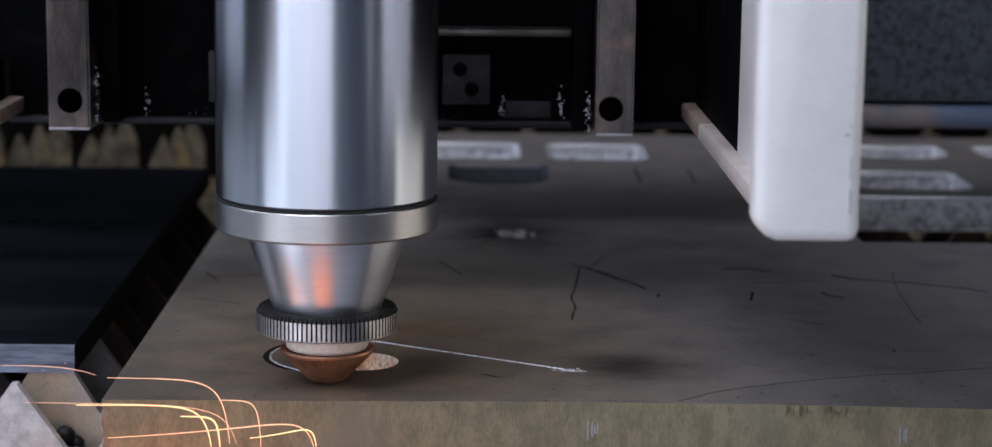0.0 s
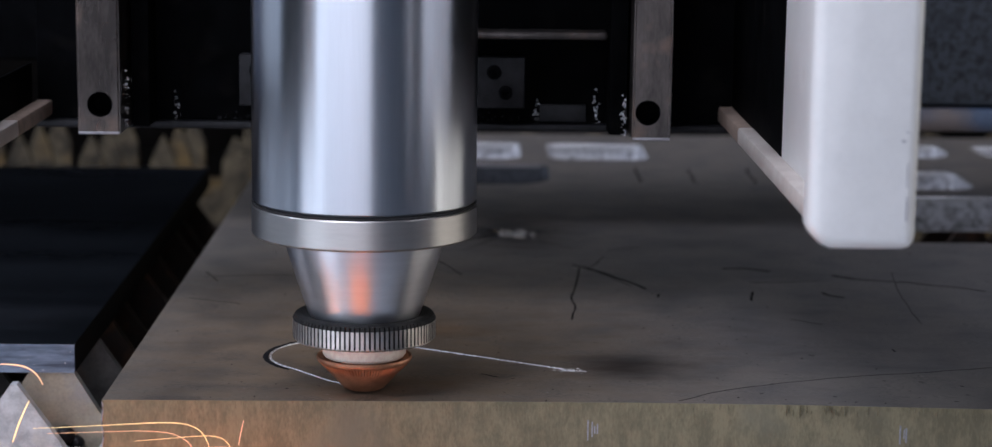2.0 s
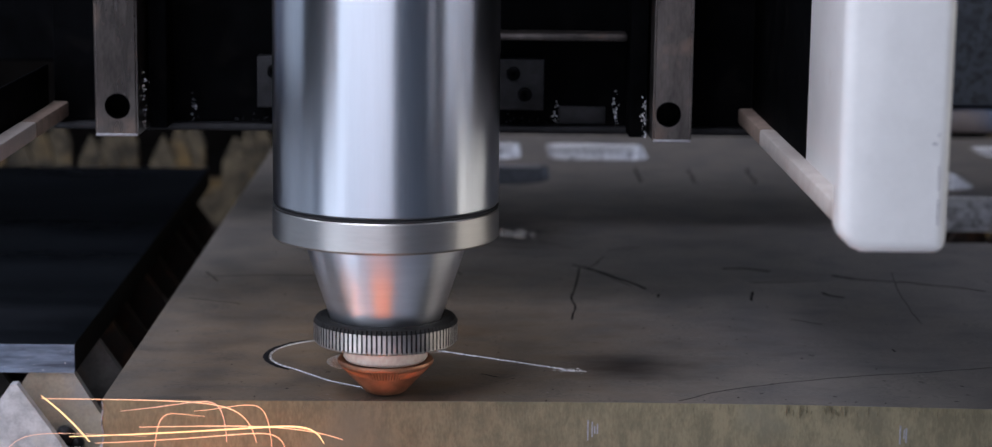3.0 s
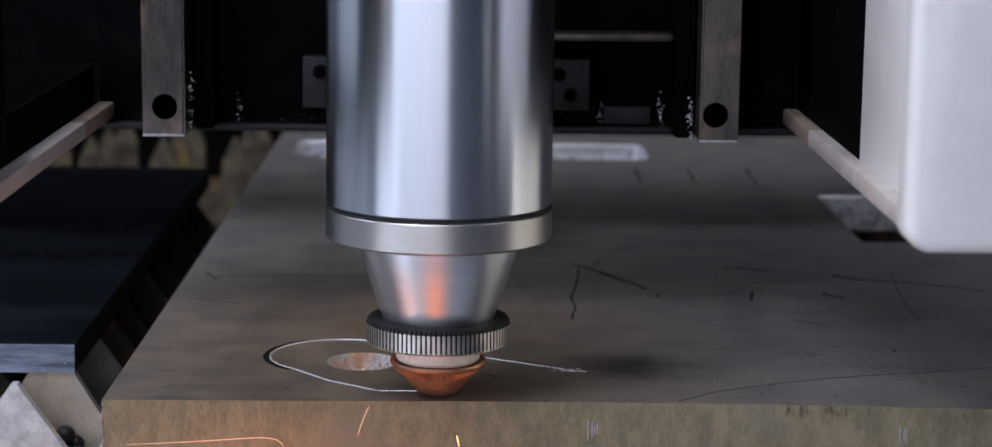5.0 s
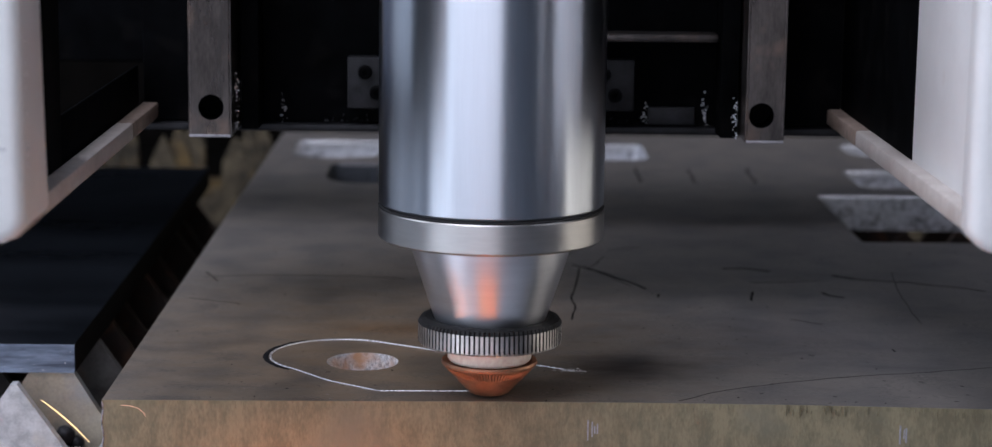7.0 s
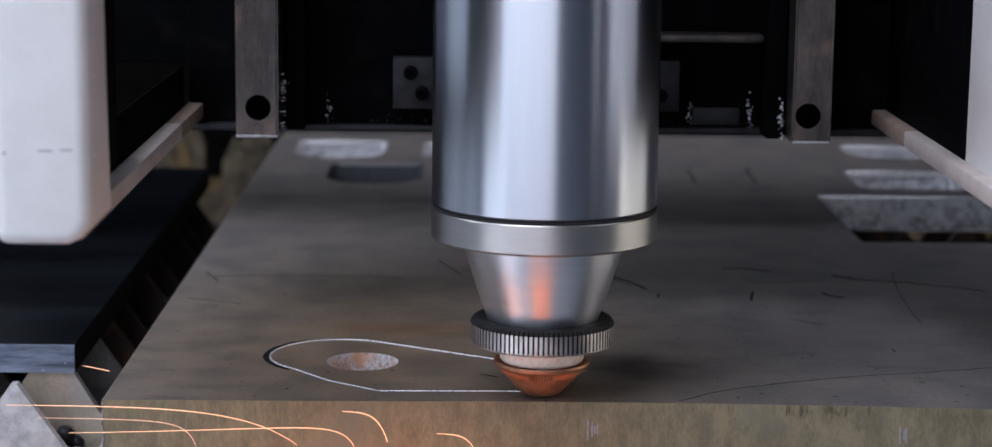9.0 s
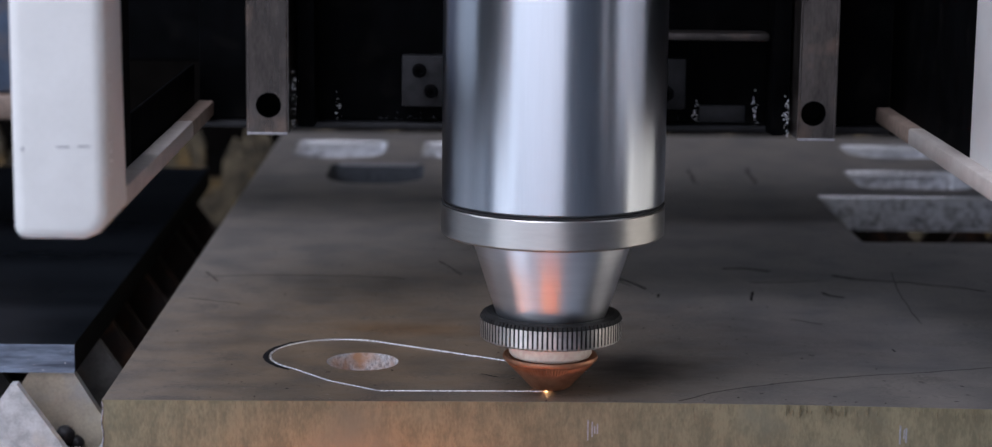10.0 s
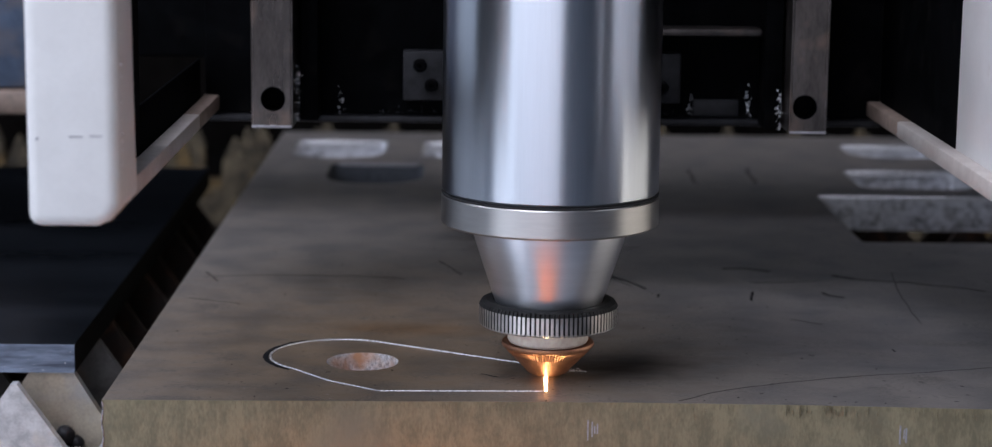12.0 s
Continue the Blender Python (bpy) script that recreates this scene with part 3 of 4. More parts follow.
def drilled_block(x0, x1, y0, y1, z0, z1, hx, hz, r):
    """An upright block with a round blind hole in its front face."""
    bm = bmesh.new()
    n = 32
    rect = []
    cx, cz = hx, hz
    for i in range(n):
        a = 2 * math.pi * i / n
        c, s = math.cos(a), math.sin(a)
        k = min((x1 - cx if c > 0 else cx - x0) / max(abs(c), 1e-6), 0.009 / max(abs(s), 1e-6))
        rect.append((cx + c * k, cz + s * k))
    ring = [bm.verts.new((cx + r * math.cos(2 * math.pi * i / n) - AXIS.x, y0 - AXIS.y, cz + r * math.sin(2 * math.pi * i / n))) for i in range(n)]
    deep = [bm.verts.new((v.co.x, y0 + 0.012 - AXIS.y, v.co.z)) for v in ring]
    # the second material blackens the hole, its shade put into the colour
    for i in range(n):
        f = bm.faces.new((ring[i], ring[(i + 1) % n], deep[(i + 1) % n], deep[i]))
        f.material_index = 1
    f = bm.faces.new(deep)
    f.material_index = 1
    corner = lambda x, y, z: bm.verts.new((x - AXIS.x, y - AXIS.y, z))
    o = [corner(x0, y0, z0), corner(x1, y0, z0), corner(x1, y0, z1), corner(x0, y0, z1)]
    b = [corner(x0, y1, z0), corner(x1, y1, z0), corner(x1, y1, z1), corner(x0, y1, z1)]
    edges = [bm.edges.new((o[i], o[(i + 1) % 4])) for i in range(4)] + [bm.edges.get((ring[i], ring[(i + 1) % n])) for i in range(n)]
    bmesh.ops.triangle_fill(bm, edges=edges, use_beauty=True)
    for i in range(4):
        bm.faces.new((o[i], o[(i + 1) % 4], b[(i + 1) % 4], b[i]))
    bm.faces.new(b)
    rim = [e for e in bm.edges if e.verts[0] in o + b and e.verts[1] in o + b and len(e.link_faces) == 2 and e.calc_face_angle(0) > 1.0]
    bmesh.ops.bevel(bm, geom=rim, offset=0.0007, segments=2, affect="EDGES")
    return bm


def spatter_line(x, y, z0, z1, count, spread=0.0005):
    bm = bmesh.new()
    for i in range(count):
        bmesh.ops.create_icosphere(bm, subdivisions=1, radius=random.uniform(0.0001, 0.0004),
                                   matrix=Matrix.Translation((x - AXIS.x + random.gauss(0, spread), y - AXIS.y, random.uniform(z0, z1))))
    return bm


def post(x0, x1, y0, y1, z0, z1, inner):
    """A white post with soft edges and a deeper chamfer at its inner foot."""
    bm = gbox(x0, x1, y0, y1, z0, z1, 0)
    foot_in = [e for e in bm.edges if abs(e.verts[0].co.x - e.verts[1].co.x) < 1e-6 and abs(e.verts[0].co.z - e.verts[1].co.z) < 1e-6 and e.verts[0].co.z < 0.1
               and abs(e.verts[0].co.x + AXIS.x - inner) < 1e-4]
    bmesh.ops.bevel(bm, geom=foot_in, offset=0.0058, segments=3, affect="EDGES", profile=0.4)
    back_in = [e for e in bm.edges if abs(e.verts[0].co.z - e.verts[1].co.z) > 0.05 and abs(e.verts[0].co.x + AXIS.x - inner) < 1e-4 and e.verts[0].co.y > y1 - AXIS.y - 1e-4]
    bmesh.ops.bevel(bm, geom=back_in, offset=0.45 * (y1 - y0), segments=8, affect="EDGES", profile=0.5)
    bmesh.ops.bevel(bm, geom=[e for e in bm.edges if len(e.link_faces) == 2 and e.calc_face_angle(0) > 0.9], offset=0.0032, segments=4, affect="EDGES", profile=0.5)
    return bm


def gantry_carriage():
    g = empty("gantry_carriage", Matrix.Translation(AXIS), "black steel gantry carriage with drilled blocks and white guard arms", "gantry carriage")
    part("back_plate", gbox(-0.1605, 0.0790, 0.745, 0.765, 0.0660, 0.24), BLACK, g, "black back plate")
    part("lower_lip", gbox(-0.1605, 0.0790, 0.741, 0.768, 0.0632, 0.0657, 0.0008), DULL, g, "dull grey lower lip")
    part("drilled_block", drilled_block(-0.1412, -0.1272, 0.714, 0.745, 0.0648, 0.23, -0.1338, 0.0745, 0.0042), [GROUND, BLACK], g, "ground steel block with a drilled hole")
    part("drilled_block", drilled_block(0.0424, 0.0552, 0.714, 0.745, 0.0646, 0.23, 0.0475, 0.0736, 0.0042), [GROUND, BLACK], g, "ground steel block with a drilled hole")
    # pale strips painted in as the highlight along the blocks' lower edges
    for x0, x1, z in ((-0.1410, -0.1274, 0.0646), (0.0426, 0.0550, 0.0644)):
        part("worn_edge", gbox(x0, x1, 0.7136, 0.7166, z, z + 0.0009, 0.0002), SCUFF, g, "bright strip painted as the lower edge's highlight")
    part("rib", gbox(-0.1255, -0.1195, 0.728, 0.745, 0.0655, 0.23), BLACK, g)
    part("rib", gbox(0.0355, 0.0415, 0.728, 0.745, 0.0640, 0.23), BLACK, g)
    for x0, x1 in ((-0.0904, -0.0738), (-0.0094, 0.0072)):
        pl = part("mounting_plate", gbox(x0, x1, 0.738, 0.745, 0.0716, 0.0892), DULL, g, "dark grey mounting plate")
        for dx, dz in ((0.010, 0.0055), (0.006, 0.0125)):
            bm = lathe([(0.0003, 0), (0.0011, 0.0), (0.0012, -0.001), (0.0021, -0.001), (0.0024, 0.0), (0.0024, 0.0016), (0.001, 0.0016)], 24)
            part("bolt", bm, BLACK, pl, "black socket bolt", at=Matrix.Translation((x0 + dx - AXIS.x, 0.7366 - AXIS.y, 0.0716 + dz)) @ pose(0, 0, 0, -90, 0, 0))
    part("upper_bar", gbox(-0.055, 0.0350, 0.733, 0.745, 0.0957, 0.0985, 0.0009), GROUND, g, "pale steel bar")
    part("ground_patch", gbox(0.0125, 0.0285, 0.7435, 0.7455, 0.0664, 0.0725, 0.0003), DULL, g, "scraped grey patch")
    for x, y, z0, z1, c in ((0.0115, 0.7445, 0.066, 0.074, 26), (0.0318, 0.7445, 0.066, 0.078, 30), (0.0405, 0.727, 0.064, 0.078, 30), (-0.1130, 0.7445, 0.066, 0.076, 16), (-0.1262, 0.722, 0.066, 0.085, 40)):
        part("weld_spatter", spatter_line(x, y, z0, z1, c), BEAD, g, "bright weld spatter", kind="stuff")
    bm = bmesh.new()
    for i in range(70):
        x = random.choice((random.uniform(-0.10, -0.07), random.uniform(-0.012, 0.012)))
        bmesh.ops.create_icosphere(bm, subdivisions=1, radius=random.uniform(0.0001, 0.00045), matrix=Matrix.Translation((x - AXIS.x, 0.7440 - AXIS.y, 0.0662 + abs(random.gauss(0, 0.0012)))))
    part("weld_spatter", bm, DULL, g, "grey weld spatter", kind="stuff")
    # box above the view, added to shade the plate from overhead light
    part("carriage_body", gbox(-0.13, 0.06, 0.72, 0.800, 0.2405, 0.30, 0.004), BLACK, g, "black box out of view that shades the plate")
    # white guard arms
    for side in (1, -1):
        if side == 1:
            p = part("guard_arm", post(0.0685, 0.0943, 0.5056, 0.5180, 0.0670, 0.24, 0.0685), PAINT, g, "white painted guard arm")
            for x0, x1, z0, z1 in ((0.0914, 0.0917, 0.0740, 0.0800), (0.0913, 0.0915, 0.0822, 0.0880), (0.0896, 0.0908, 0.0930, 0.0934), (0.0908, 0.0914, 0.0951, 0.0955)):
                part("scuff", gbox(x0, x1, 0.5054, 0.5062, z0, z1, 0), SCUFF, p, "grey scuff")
            # unseen dark piece, added to darken the sleeve's reflection
            part("front_plate", gbox(0.0790, 0.0850, 0.5165, 0.5478, 0.0690, 0.24), DULL, p, "dark grey piece added behind the post")
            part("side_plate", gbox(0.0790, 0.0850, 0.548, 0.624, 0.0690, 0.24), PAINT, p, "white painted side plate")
            # deeper end of the white plate, its shade painted black
            part("rear_plate", gbox(0.0790, 0.0850, 0.6242, 0.7448, 0.0690, 0.24), BLACK, p, "rear of the white side plate, shade painted black")
            part("lower_rail", gbox(0.0744, 0.0800, 0.515, 0.6900, 0.0668, 0.0722, 0.0008), RAILPAINT, p, "beige lower rail")
            part("rail_end", gbox(0.0744, 0.0800, 0.6902, 0.785, 0.0668, 0.0722, 0.0008), PRIMER, p, "brown primed rail end")
        else:
            p = part("guard_arm", post(-0.1748, -0.1522, 0.5056, 0.540, 0.0670, 0.24, -0.1522), PAINT, g, "white painted guard arm")
            for x0, x1, z0, z1 in ((-0.1640, -0.1608, 0.0893, 0.0896), (-0.1590, -0.1560, 0.0895, 0.0898), (-0.1722, -0.1716, 0.0885, 0.0892)):
                part("scuff", gbox(x0, x1, 0.5054, 0.5062, z0, z1, 0), SCUFF, p, "faint grey scuff")
            part("lower_rail", gbox(-0.1612, -0.1556, 0.515, 0.6900, 0.0668, 0.0722, 0.0008), RAILPAINT, p, "beige lower rail")
            part("rail_end", gbox(-0.1612, -0.1556, 0.6902, 0.785, 0.0668, 0.0722, 0.0008), PRIMER, p, "brown primed rail end")
            part("side_plate", gbox(-0.1631, -0.1622, 0.5402, 0.605, 0.0690, 0.24, 0.0002), BLACK, p, "black side plate")
            part("rear_flange", gbox(-0.1631, -0.1622, 0.6052, 0.7448, 0.0690, 0.0850, 0.0002), BLACK, p, "low black rear flange")
            part("spatter", spatter_line(-0.1521, 0.5110, 0.080, 0.118, 18, 0.0001), BEAD, p, "bright specks of spatter", kind="stuff")
    return g


def outer_panels(g):
    """The panels and rails of the carriage outside its guard arms."""
    part("outer_panel", gbox(0.150, 0.60, 0.90, 0.95, 0.0552, 0.17, 0.002), GRAINY, g, "grainy blue-black panel")
    part("outer_rail", gbox(0.150, 0.60, 0.897, 0.945, 0.0440, 0.0540, 0.003), BLUERAIL, g, "blue-grey rail")
    part("outer_panel", gbox(-0.60, -0.252, 0.90, 0.95, 0.0560, 0.17, 0.002), BLUERAIL, g, "blue-grey panel")
    part("outer_rail", gbox(-0.60, -0.252, 0.897, 0.945, 0.0445, 0.0555, 0.003), PRIMER, g, "brown primed rail")
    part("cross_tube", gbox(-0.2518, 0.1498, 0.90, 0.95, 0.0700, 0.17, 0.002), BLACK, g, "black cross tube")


# ---- sparks ----
FLIGHTS = []


def spark(t, start, length, rise, fall, width, mat, away=0.0, drag=3.2, again=False):
    """A glowing streak: shot off fast, slowed by the air, then dropping in a hook."""
    pts, rad = [], []
    n = 26
    for i in range(n):
        u = i / (n - 1)
        pts.append((length * (1 - math.exp(-drag * u)) / (1 - math.exp(-drag)), away * u, rise * u - fall * u ** 3))
        rad.append(width * (0.3 + 0.7 * math.sin(math.pi * (0.04 + 0.92 * u)) ** 0.6))
    ob = part("spark", tube(pts, rad, 5), mat)
    tagged(ob, "thin glowing orange spark streak flying from the cut", "spark", "cutting sparks")
    FLIGHTS.append((ob, t, Vector(start), Vector((length, away, rise)) * 0.35, again))


def sparks():
    """Bursts: time, how many, and the stretch along the plate's front that they cross."""
    bursts = [(0.1, 8, -0.145, -0.045), (0.2, 8, -0.14, -0.05), (0.4, 10, -0.145, -0.01), (0.5, 18, -0.145, 0.06), (0.8, 9, -0.14, 0.03), (1.2, 3, -0.145, -0.06), (1.7, 5, -0.145, -0.07), (2.2, 3, -0.145, -0.08),
              (2.7, 5, -0.145, -0.05), (10.2, 2, -0.145, -0.08), (10.7, 7, -0.14, -0.02), (11.0, 14, -0.145, 0.0), (11.5, 12, -0.145, 0.01), (11.6, 10, -0.12, 0.06)]
    # a thin, steady spray while the head crosses the long straight cut
    bursts += [(t, 3, -0.14, -0.045 + 0.004 * i) for i, t in enumerate((3.6, 4.0, 4.4, 4.8, 5.3, 5.8, 6.3, 6.8, 7.3, 7.7, 8.1, 8.5, 9.3))]
    rnd = random.Random(11)
    for t, count, a, b in bursts:
        for _ in range(count):
            length = rnd.choice((0.02, 0.03, 0.045, 0.06, 0.085)) * rnd.uniform(0.8, 1.2)
            length = min(length, b - a)
            x = rnd.uniform(a, b - length)
            away, y = rnd.uniform(-0.02, 0.005), rnd.uniform(0.585, 0.600)
            steep = rnd.random() < 0.3
            length *= 0.4 if steep else 1.0
            rise, fall = rnd.uniform(0.002, 0.014), rnd.uniform(0.012, 0.030)
            z = rnd.uniform(-0.016, -0.002)
            if rnd.random() < 0.25:
                x, length = x + length, -length
            spark(t, (x, y, z), length, rise, fall, rnd.choice((0.00008, 0.00011, 0.00015)), rnd.choice((SPARK, SPARK, SPARK_PALE, EMBER)), away, again=True)
    # fans that burst from the front of the cut
    for t, count, x0, wide in ((0.4, 7, -0.07, 0.03), (0.5, 46, -0.06, 0.06), (0.8, 7, -0.07, 0.05), (11.0, 10, -0.06, 0.05), (11.5, 13, -0.03, 0.05), (11.6, 8, 0.0, 0.05)):
        for _ in range(count):
            spark(t, (x0 + rnd.uniform(-1, 1) * wide, rnd.uniform(0.588, 0.602), rnd.uniform(-0.022, -0.012)), rnd.choice((-1, -1, -1, 0.6)) * rnd.uniform(0.012, 0.11), rnd.uniform(0.006, 0.034), rnd.uniform(0.0, 0.024),
                  rnd.choice((0.00006, 0.00009, 0.00014)), rnd.choice((SPARK, SPARK_PALE, EMBER)), rnd.uniform(-0.015, 0.0))
    # streaks thrown up over the plate
    for t, count in ((10.7, 3), (11.0, 3), (11.5, 5), (11.7, 3)):
        for _ in range(count):
            length = rnd.uniform(0.03, 0.12)
            rise = min(length * rnd.uniform(0.15, 1.0), 0.045)
            spark(t, (rnd.uniform(-0.058, -0.015), rnd.uniform(0.635, 0.660), 0.0), -length, rise, rise * rnd.uniform(0.1, 0.45), rnd.choice((0.00005, 0.00007)), rnd.choice((SPARK, EMBER, EMBER)), rnd.uniform(-0.03, 0.02), drag=0.7)
    # single streaks that stand out
    spark(0.0, (-0.1336, 0.597, 0.0122), 0.0274, 0.0000, 0.0027, 0.00012, EMBER, drag=0.5)
    spark(0.0, (-0.1029, 0.597, 0.0088), 0.0347, -0.0004, 0.0188, 0.00016, SPARK, drag=3.2)
    spark(0.0, (-0.1122, 0.597, 0.0007), 0.0387, 0.0011, 0.0132, 0.00023, SPARK_PALE, drag=3.2)
    spark(0.0, (-0.0823, 0.597, -0.0024), 0.0113, 0.0000, 0.0091, 0.00027, SPARK_PALE, drag=3.2)
    spark(0.0, (-0.1033, 0.597, -0.0090), 0.0594, 0.0128, 0.0153, 0.00017, SPARK, drag=3.2)
    spark(0.0, (-0.0713, 0.597, 0.0025), 0.0121, 0.0000, 0.0139, 0.00015, SPARK, drag=3.2)
    spark(0.0, (-0.0624, 0.597, -0.0087), 0.0192, 0.0080, 0.0110, 0.00020, SPARK_PALE, drag=3.2)
    spark(0.0, (-0.1266, 0.597, 0.0013), 0.0603, -0.0007, 0.0110, 0.00012, EMBER, drag=3.2)
    spark(0.5, (-0.0614, 0.597, -0.0026), -0.0649, 0.0265, 0.0000, 0.00020, SPARK, drag=0.5)
    spark(0.5, (0.1504, 0.597, -0.0030), -0.0914, 0.0062, 0.0044, 0.00023, SPARK_PALE, drag=0.8)
    spark(0.5, (0.1345, 0.597, 0.0038), -0.0722, -0.0110, 0.0000, 0.00017, SPARK, drag=0.5)
    spark(0.5, (0.0481, 0.597, -0.0092), 0.0064, 0.0115, 0.0000, 0.00023, SPARK_PALE, drag=0.4)
    spark(0.5, (-0.0432, 0.597, 0.0065), 0.0128, -0.0009, 0.0164, 0.00028, SPARK, drag=1.0)
    spark(0.5, (-0.0250, 0.597, 0.0015), 0.0238, 0.0110, 0.0128, 0.00024, SPARK, drag=1.0)
    spark(0.5, (-0.0177, 0.597, -0.0079), 0.0603, 0.0064, 0.0082, 0.00020, SPARK_PALE, drag=3.2)
    spark(1.0, (-0.1336, 0.597, 0.0107), 0.0274, 0.0037, 0.0143, 0.00015, SPARK, drag=3.2)
    spark(1.0, (-0.1342, 0.597, -0.0089), 0.0311, 0.0009, 0.0027, 0.00023, SPARK_PALE, drag=0.5)
    spark(1.5, (-0.1270, 0.597, 0.0067), 0.0429, 0.0000, 0.0064, 0.00012, EMBER, drag=3.2)
    spark(1.5, (-0.0836, 0.597, -0.0038), 0.0137, -0.0009, 0.0073, 0.00012, EMBER, drag=3.2)
    spark(1.5, (-0.1233, 0.597, -0.0107), 0.0311, 0.0082, 0.0091, 0.00012, EMBER, drag=3.2)
    spark(2.0, (-0.1336, 0.597, 0.0126), 0.0121, -0.0005, 0.0055, 0.00024, SPARK, drag=1.0)
    spark(2.0, (-0.1255, 0.597, 0.0019), -0.0051, -0.0124, 0.0000, 0.00023, SPARK_PALE, drag=0.5)
    spark(2.0, (-0.0641, 0.597, -0.0034), -0.0015, -0.0073, 0.0000, 0.00012, EMBER, drag=0.5)
    spark(2.5, (-0.1335, 0.597, 0.0156), 0.0278, -0.0018, 0.0247, 0.00014, SPARK, drag=3.2)
    spark(2.5, (-0.1338, 0.597, 0.0051), 0.0241, -0.0018, 0.0037, 0.00013, EMBER, drag=0.6)
    spark(2.5, (-0.1177, 0.597, -0.0041), 0.0566, 0.0009, 0.0082, 0.00012, EMBER, drag=3.2)
    spark(2.5, (-0.0542, 0.597, -0.0073), 0.0174, 0.0037, 0.0077, 0.00010, EMBER, drag=3.2)
    spark(3.0, (-0.1221, 0.597, 0.0025), 0.0616, -0.0004, 0.0121, 0.00016, SPARK, drag=3.2)
    spark(3.0, (-0.1142, 0.597, -0.0087), 0.0731, 0.0099, 0.0113, 0.00025, SPARK_PALE, drag=3.2)
    spark(3.0, (-0.1221, 0.597, 0.0034), 0.0137, -0.0137, 0.0000, 0.00025, SPARK_PALE, drag=0.5)
    spark(3.0, (-0.0941, 0.597, -0.0057), 0.0585, 0.0022, 0.0055, 0.00015, SPARK, drag=0.8)
    spark(3.0, (-0.1070, 0.597, -0.0106), 0.0548, 0.0091, 0.0100, 0.00016, SPARK, drag=3.2)
    spark(5.0, (-0.0979, 0.597, -0.0109), 0.0457, 0.0066, 0.0077, 0.00010, EMBER, drag=3.2)
    spark(5.0, (-0.0281, 0.597, 0.0010), -0.0033, -0.0088, 0.0000, 0.00010, EMBER, drag=0.5)
    spark(5.0, (-0.0028, 0.597, -0.0074), 0.0007, -0.0033, 0.0000, 0.00023, SPARK_PALE, drag=0.5)
    spark(5.5, (-0.1275, 0.597, -0.0089), 0.0862, 0.0095, 0.0121, 0.00031, SPARK_PALE, drag=3.2)
    spark(5.5, (-0.1338, 0.597, 0.0042), 0.0073, -0.0055, 0.0110, 0.00016, SPARK, drag=1.0)
    spark(5.5, (-0.1275, 0.597, -0.0089), 0.0438, 0.0058, 0.0000, 0.00010, EMBER, drag=1.0)
    spark(6.0, (-0.1342, 0.597, -0.0093), 0.0945, 0.0102, 0.0102, 0.00012, EMBER, drag=2.4)
    spark(6.0, (-0.1128, 0.597, 0.0128), 0.0077, -0.0009, 0.0100, 0.00010, EMBER, drag=1.0)
    spark(6.0, (-0.1331, 0.597, 0.0302), 0.0091, -0.0062, 0.0000, 0.00009, EMBER, drag=0.4)
    spark(6.5, (-0.1274, 0.597, -0.0070), 0.1065, 0.0077, 0.0007, 0.00015, SPARK, drag=1.2)
    spark(6.5, (-0.0210, 0.597, 0.0004), -0.0055, -0.0099, 0.0000, 0.00017, SPARK, drag=0.5)
    spark(6.5, (-0.1335, 0.597, 0.0158), 0.0073, 0.0015, 0.0110, 0.00016, SPARK, drag=1.0)
    spark(6.5, (-0.1336, 0.597, 0.0107), 0.0058, 0.0007, 0.0128, 0.00014, SPARK, drag=1.0)
    spark(7.0, (-0.1221, 0.597, 0.0021), 0.0135, -0.0124, 0.0000, 0.00023, SPARK_PALE, drag=0.5)
    spark(7.0, (-0.0995, 0.597, 0.0008), 0.0073, -0.0007, 0.0026, 0.00009, EMBER, drag=1.0)
    spark(9.0, (-0.1321, 0.597, 0.0005), 0.0831, -0.0004, 0.0106, 0.00015, SPARK, drag=1.2)
    spark(9.0, (-0.1142, 0.597, -0.0076), 0.0822, 0.0069, 0.0110, 0.00015, SPARK, drag=3.2)
    spark(9.0, (-0.0359, 0.597, -0.0005), 0.0132, -0.0007, 0.0084, 0.00018, SPARK, drag=1.0)
    spark(9.0, (-0.1101, 0.597, 0.0123), 0.0077, -0.0015, 0.0000, 0.00012, SPARK, drag=0.5)
    spark(9.0, (-0.0086, 0.597, -0.0069), 0.0110, -0.0004, 0.0044, 0.00016, SPARK, drag=1.0)
    spark(9.0, (-0.1231, 0.597, -0.0032), 0.0457, -0.0009, 0.0091, 0.00012, EMBER, drag=3.2)
    spark(9.5, (-0.1321, 0.597, 0.0001), 0.0338, -0.0007, 0.0100, 0.00012, EMBER, drag=3.2)
    spark(9.5, (-0.1005, 0.597, -0.0073), 0.0996, 0.0077, 0.0000, 0.00014, SPARK, drag=0.8)
    spark(9.5, (-0.0005, 0.597, 0.0013), -0.0128, -0.0110, 0.0000, 0.00018, SPARK, drag=0.7)
    spark(9.5, (-0.0469, 0.597, -0.0034), 0.0438, 0.0048, -0.0015, 0.00010, EMBER, drag=0.8)
    spark(10.5, (-0.1262, 0.597, 0.0394), 0.0146, -0.0128, 0.0113, 0.00015, SPARK, drag=1.0)
    spark(10.5, (-0.1135, 0.597, 0.0156), -0.0051, -0.0223, 0.0000, 0.00010, EMBER, drag=0.5)
    spark(10.5, (-0.0741, 0.597, -0.0027), 0.0128, -0.0007, 0.0080, 0.00012, EMBER, drag=1.0)
    spark(11.0, (-0.0250, 0.597, 0.0061), -0.0603, 0.0228, 0.0037, 0.00010, EMBER, drag=0.6)
    spark(11.0, (-0.0323, 0.597, 0.0089), -0.1023, 0.0110, -0.0018, 0.00008, EMBER, drag=0.5)
